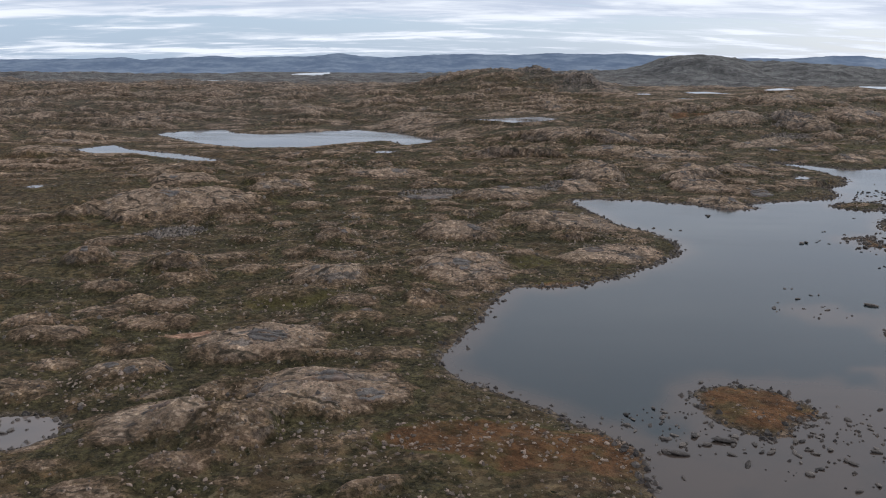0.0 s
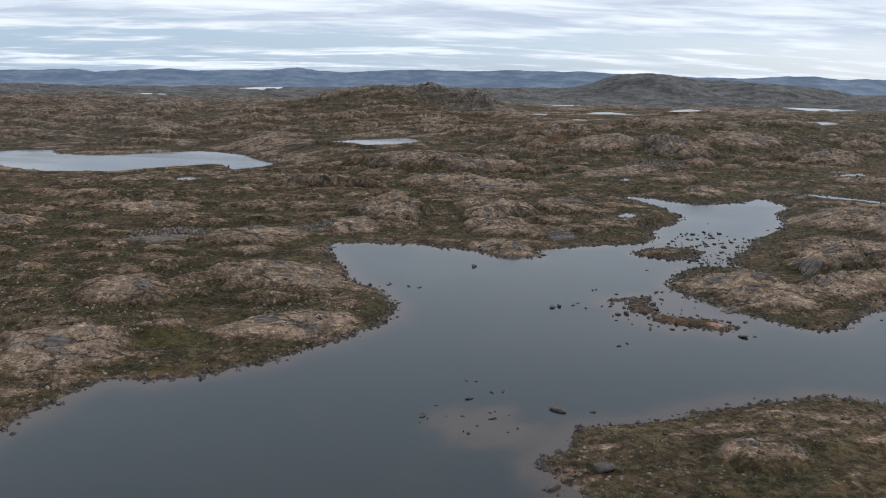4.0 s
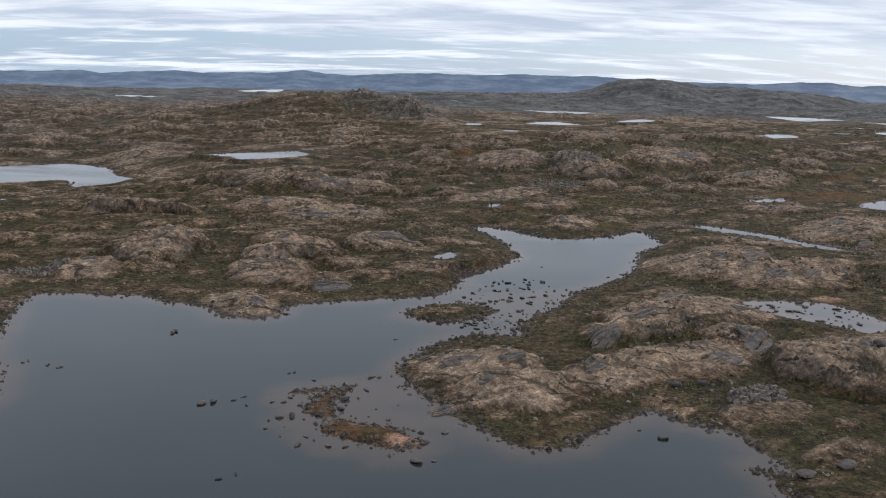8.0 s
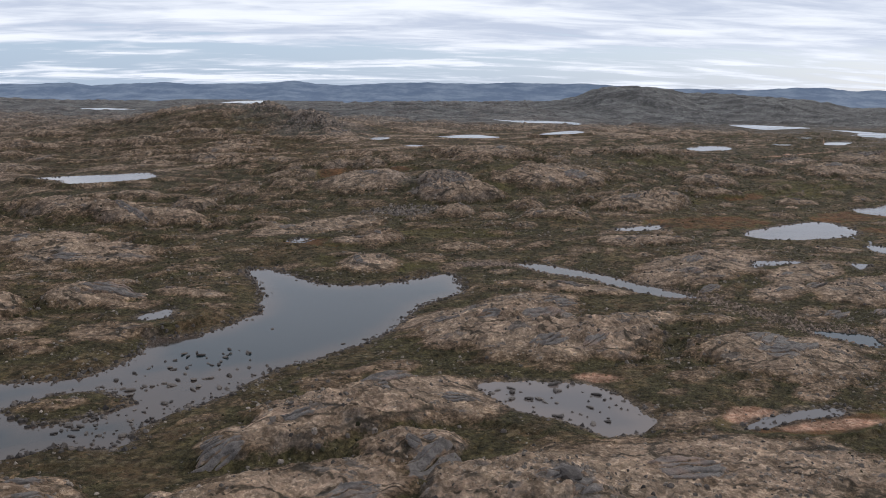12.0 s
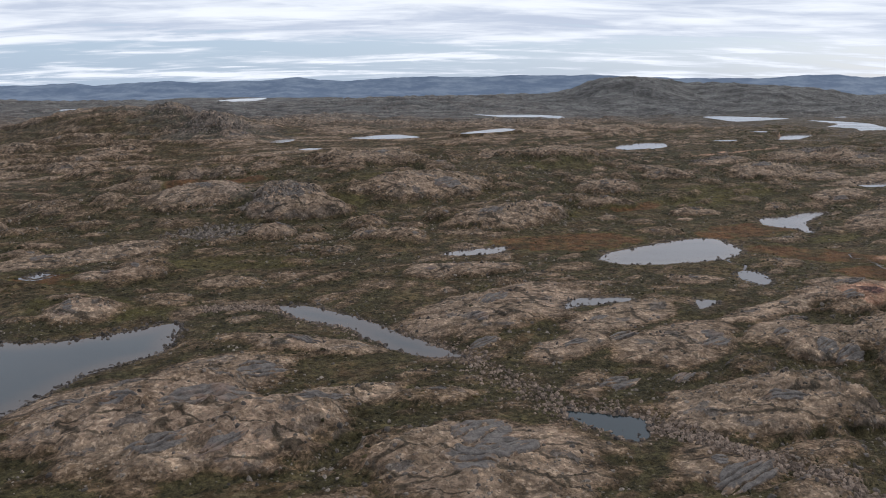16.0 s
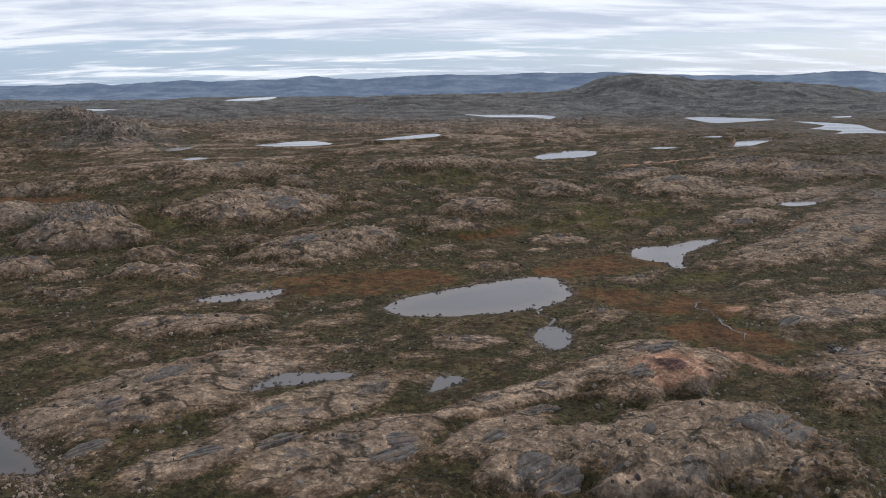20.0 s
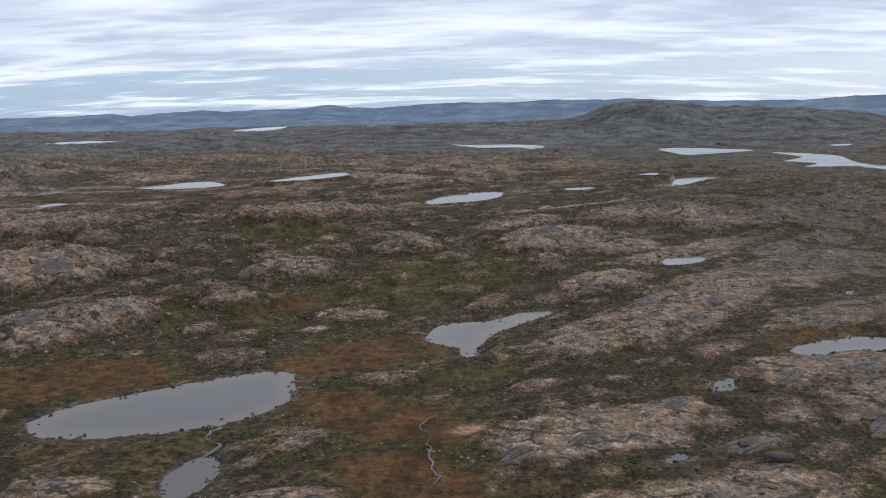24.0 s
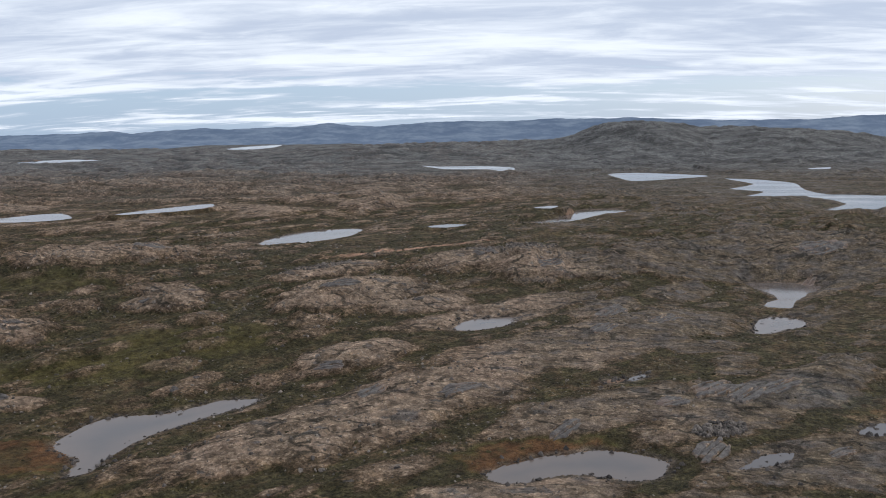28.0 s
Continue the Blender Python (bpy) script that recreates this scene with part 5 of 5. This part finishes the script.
def strew(name, places, sizes, mat, label, category, flat=0.55, rough=0.45, sink=0.15, level=None):
    """Many small lumps in one mesh, each a squashed six-sided pebble or tuft."""
    places, sizes = np.asarray(places), np.asarray(sizes)
    n = len(sizes)
    z = land(places[:, 0], places[:, 1]) if level is None else level
    ring = np.linspace(0, 2 * math.pi, 6, endpoint=False)
    unit = np.concatenate([np.stack([np.cos(ring) * 0.5, np.sin(ring) * 0.5, ring * 0 - 0.3], 1),
                           np.stack([np.cos(ring + 0.5) * 0.36, np.sin(ring + 0.5) * 0.36, ring * 0 + 0.55], 1), [[0, 0, 0.85]]])
    v = unit[None] * (1 + rough * rng.uniform(-1, 1, (n, 13, 3)))
    t, w = rng.uniform(0, 2 * math.pi, n), rng.uniform(0.6, 1.0, n)
    v[:, :, 1] *= w[:, None]
    c, s = np.cos(t)[:, None], np.sin(t)[:, None]
    x, y = v[:, :, 0] * c - v[:, :, 1] * s, v[:, :, 0] * s + v[:, :, 1] * c
    v = np.stack([x, y, v[:, :, 2] * flat], 2) * sizes[:, None, None]
    v += np.stack([places[:, 0], places[:, 1], z - sink * sizes], 1)[:, None, :]
    f = []
    for k in range(6):
        m = (k + 1) % 6
        f += [(k, m, 6 + k), (m, 6 + m, 6 + k), (6 + k, 6 + m, 12)]
    f = np.array(f)[None] + (np.arange(n) * 13)[:, None, None]
    ob = mesh_from(name, v.reshape(-1, 3), f.reshape(-1, 3), mat, False)
    return tagged(ob, label, category, kind="stuff")


def seen_places(count, near=60, far=420):
    """Random places on the land that the flight looks at, thinning with distance."""
    d = near + (far - near) * rng.random(count) ** 1.5
    x = rng.uniform(-0.55, 0.57, count) * d + rng.uniform(-20, 440, count)
    return x, d + 0.74 * np.clip(x, -60, 440)


def shore_stones():
    xs, ys, size = [], [], []
    for entry in LAKES:
        outline = entry[2]
        if outline[:, 1].mean() > 560:
            continue
        for loop in [outline] + entry[3]:
            nxt = np.roll(loop, -1, axis=0)
            length = np.hypot(*(nxt - loop).T)
            for (a, b, l) in zip(loop, nxt, length):
                k = rng.poisson(l * (5.5 if entry[1] == 1.1 else 2.2))
                t = rng.random((k, 1))
                p = a + (b - a) * t + rng.normal(0, 1.0, (k, 2))
                xs += list(p[:, 0])
                ys += list(p[:, 1])
    xs, ys = np.array(xs), np.array(ys)
    size = 0.25 + 1.1 * rng.random(len(xs)) ** 3
    strew("shore_stones", np.stack([xs, ys], 1), size, BOULDER, "dark stones piled along the waterline", "stones", 0.6)


def land_stones():
    x, y = seen_places(80000)
    rock, bog, shore, gully = land(x, y, "rock", "bog", "shore", "gully")
    patch = wave(x / 24, y / 20, 61) + 0.5 * wave(x / 7, y / 7, 62)
    keep = (shore > 1.0) & (rng.random(len(x)) < smooth(-0.15, 0.45, patch) * (1 - bog))
    x, y = x[keep], y[keep]
    d = y - 0.74 * np.clip(x, -60, 440)
    size = (0.20 + 0.85 * rng.random(len(x)) ** 4) * (0.8 + d / 700)
    strew("scattered_stones", np.stack([x, y], 1), size, PALE, "pale weathered stones scattered over heath and rock", "stones", 0.55)


def dark_stones():
    """Dark lichened blocks lying about on the bare backs, doubling as small shadows."""
    x, y = seen_places(60000)
    rock, bog, shore, gully = land(x, y, "rock", "bog", "shore", "gully")
    patch = wave(x / 17, y / 13, 65) + 0.6 * wave(x / 5, y / 5, 66)
    keep = (shore > 0.8) & (rng.random(len(x)) < (0.10 + 0.5 * smooth(0.0, 0.5, patch)) * smooth(0.2, 0.5, rock) * (1 - bog))
    x, y = x[keep], y[keep]
    size = 0.28 + 0.9 * rng.random(len(x)) ** 4
    strew("dark_stones", np.stack([x, y], 1), size, BOULDER, "dark lichened blocks strewn over bare rock backs, doubling as small shadows", "stones", 0.6)


# x, y, reach
BLOCK_FIELDS = [
    (-4, 268, 12), (184, 460, 15), (169, 429, 16), (357, 573, 11), (417, 601, 18), (32, 277, 8), (172, 213, 6), (451, 456, 5), (-67, 209, 9), (108, 668, 22), (84, 700, 24),
]


def block_fields():
    """Frost-split rock lying in fields of angular blocks."""
    places, sizes = [], []
    for x, y, r in BLOCK_FIELDS:
        k = int(260 + 24 * r)
        d, t = r * rng.random(k) ** 0.6, rng.uniform(0, 2 * math.pi, k)
        u, v = d * np.cos(t), 0.55 * d * np.sin(t)
        places.append(np.stack([x + 0.85 * u - 0.5 * v, y + 0.5 * u + 0.85 * v], 1))
        sizes.append(0.4 + (0.8 + 0.03 * r) * rng.random(k) ** 2.5)
    places, sizes = np.concatenate(places), np.concatenate(sizes)
    keep = land(places[:, 0], places[:, 1], "shore") > 0.5
    strew("block_field", places[keep], sizes[keep], BLOCKS, "fields of grey angular frost-split blocks", "stones", 0.7, 0.4)


def land_boulder(x, y, size):
    ob = new("boulder", STONES[int(rng.integers(0, 9))])
    ob.matrix_basis = pose(x, y, float(land(x, y)) + 0.12 * size, 0, 0, rng.uniform(0, 360)) @ Matrix.Diagonal((1.1 * size, size, 0.95 * size, 1))
    tagged(ob, "large dark boulder resting on lichened tundra", "boulder", "boulders on land")


for bx, by, bs in (
    (206.2, 224.9, 2.4), (83.2, 137.3, 2.4), (392.9, 392.7, 3.6), (395.4, 386.3, 3.6), (160.2, 216.6, 1.9), (164.7, 217.1, 1.9), (196.6, 224.5, 2.7),
    (168.9, 187.5, 2.6), (174.8, 189.3, 2.4), (321.9, 332.6, 2.6), (310.5, 344.6, 1.4), (400.0, 414.9, 1.4), (-25.5, 108.2, 1.3),
):
    land_boulder(bx, by, bs)


def west_rubble():
    x, y = rng.uniform(-75, 62, 36000), 74 + 150 * rng.random(36000) ** 1.4
    rock, bog, shore, gully = land(x, y, "rock", "bog", "shore", "gully")
    patch = wave(x / 16, y / 13, 81) + 0.7 * wave(x / 5, y / 5, 82)
    keep = (shore > 0.6) & (rng.random(len(x)) < 0.12 + 0.88 * smooth(-0.1, 0.5, patch))
    x, y = x[keep], y[keep]
    size = 0.16 + 0.8 * rng.random(len(x)) ** 3.5
    strew("rubble", np.stack([x, y], 1), size, RUBBLE, "pinkish rubble lying over gravelly heath", "stones", 0.5)


def stream_stones():
    line = np.array([(188, 352), (203, 354), (240, 327), (257, 300), (270, 294), (285, 278), (300, 262)], float)
    t = rng.random(5200) * (len(line) - 1)
    i = t.astype(int)
    p = line[i] + (line[i + 1] - line[i]) * (t - i)[:, None] + rng.normal(0, 1, (5200, 2)) * (1.1 + 1.5 * (np.abs(i - 2) < 1.5))[:, None]
    p = p[land(p[:, 0], p[:, 1], "shore") > -0.3]
    strew("stream_stones", p, 0.28 + 0.85 * rng.random(len(p)) ** 2.6, RUBBLE, "grey rubble filling a stream bed", "stones", 0.6)


def shrubs():
    x, y = seen_places(60000)
    rock, bog, shore, gully = land(x, y, "rock", "bog", "shore", "gully")
    patch = wave(x / 33, y / 26, 71) + 0.6 * wave(x / 9, y / 8, 72)
    keep = (shore > 1.5) & (rng.random(len(x)) < np.maximum(smooth(-0.05, 0.4, patch), 0.8 * gully) * (1 - 0.95 * smooth(0.2, 0.6, rock)) * (1 - 0.8 * bog))
    x, y = x[keep], y[keep]
    d = y - 0.74 * np.clip(x, -60, 440)
    size = (0.3 + 0.8 * rng.random(len(x)) ** 2) * (0.7 + d / 350)
    strew("dwarf_shrubs", np.stack([x, y], 1), size, SHRUB, "dark green dwarf shrubs hugging the ground", "shrubs", 0.4, 0.45)


def talus():
    """Blocks fallen at the foot of steep rock."""
    x, y = seen_places(32000)
    z, up, right = land(x, y), land(x, y + 1.2), land(x + 1.2, y)
    steep = np.hypot(up - z, right - z) / 1.2
    bog, shore = land(x, y - 2.0, "bog", "shore")
    keep = (shore > 1.0) & (rng.random(len(x)) < smooth(0.28, 0.6, steep) * 0.85 * (1 - bog))
    x, y = x[keep], y[keep] - 1.2
    size = 0.25 + 0.95 * rng.random(len(x)) ** 3
    strew("fallen_blocks", np.stack([x, y], 1), size, BLOCKS, "angular rock blocks fallen below steep ledges", "stones", 0.65, 0.4)


talus()
block_fields()
dark_stones()
shore_stones()
low_stones = np.array(AWASH)
strew("awash_stones", low_stones[:, :2], low_stones[:, 2] * 1.15, BOULDER, "small dark stones awash in shallow water", "stones", 0.55, level=low_stones[:, 3])
land_stones()
west_rubble()
stream_stones()
shrubs()
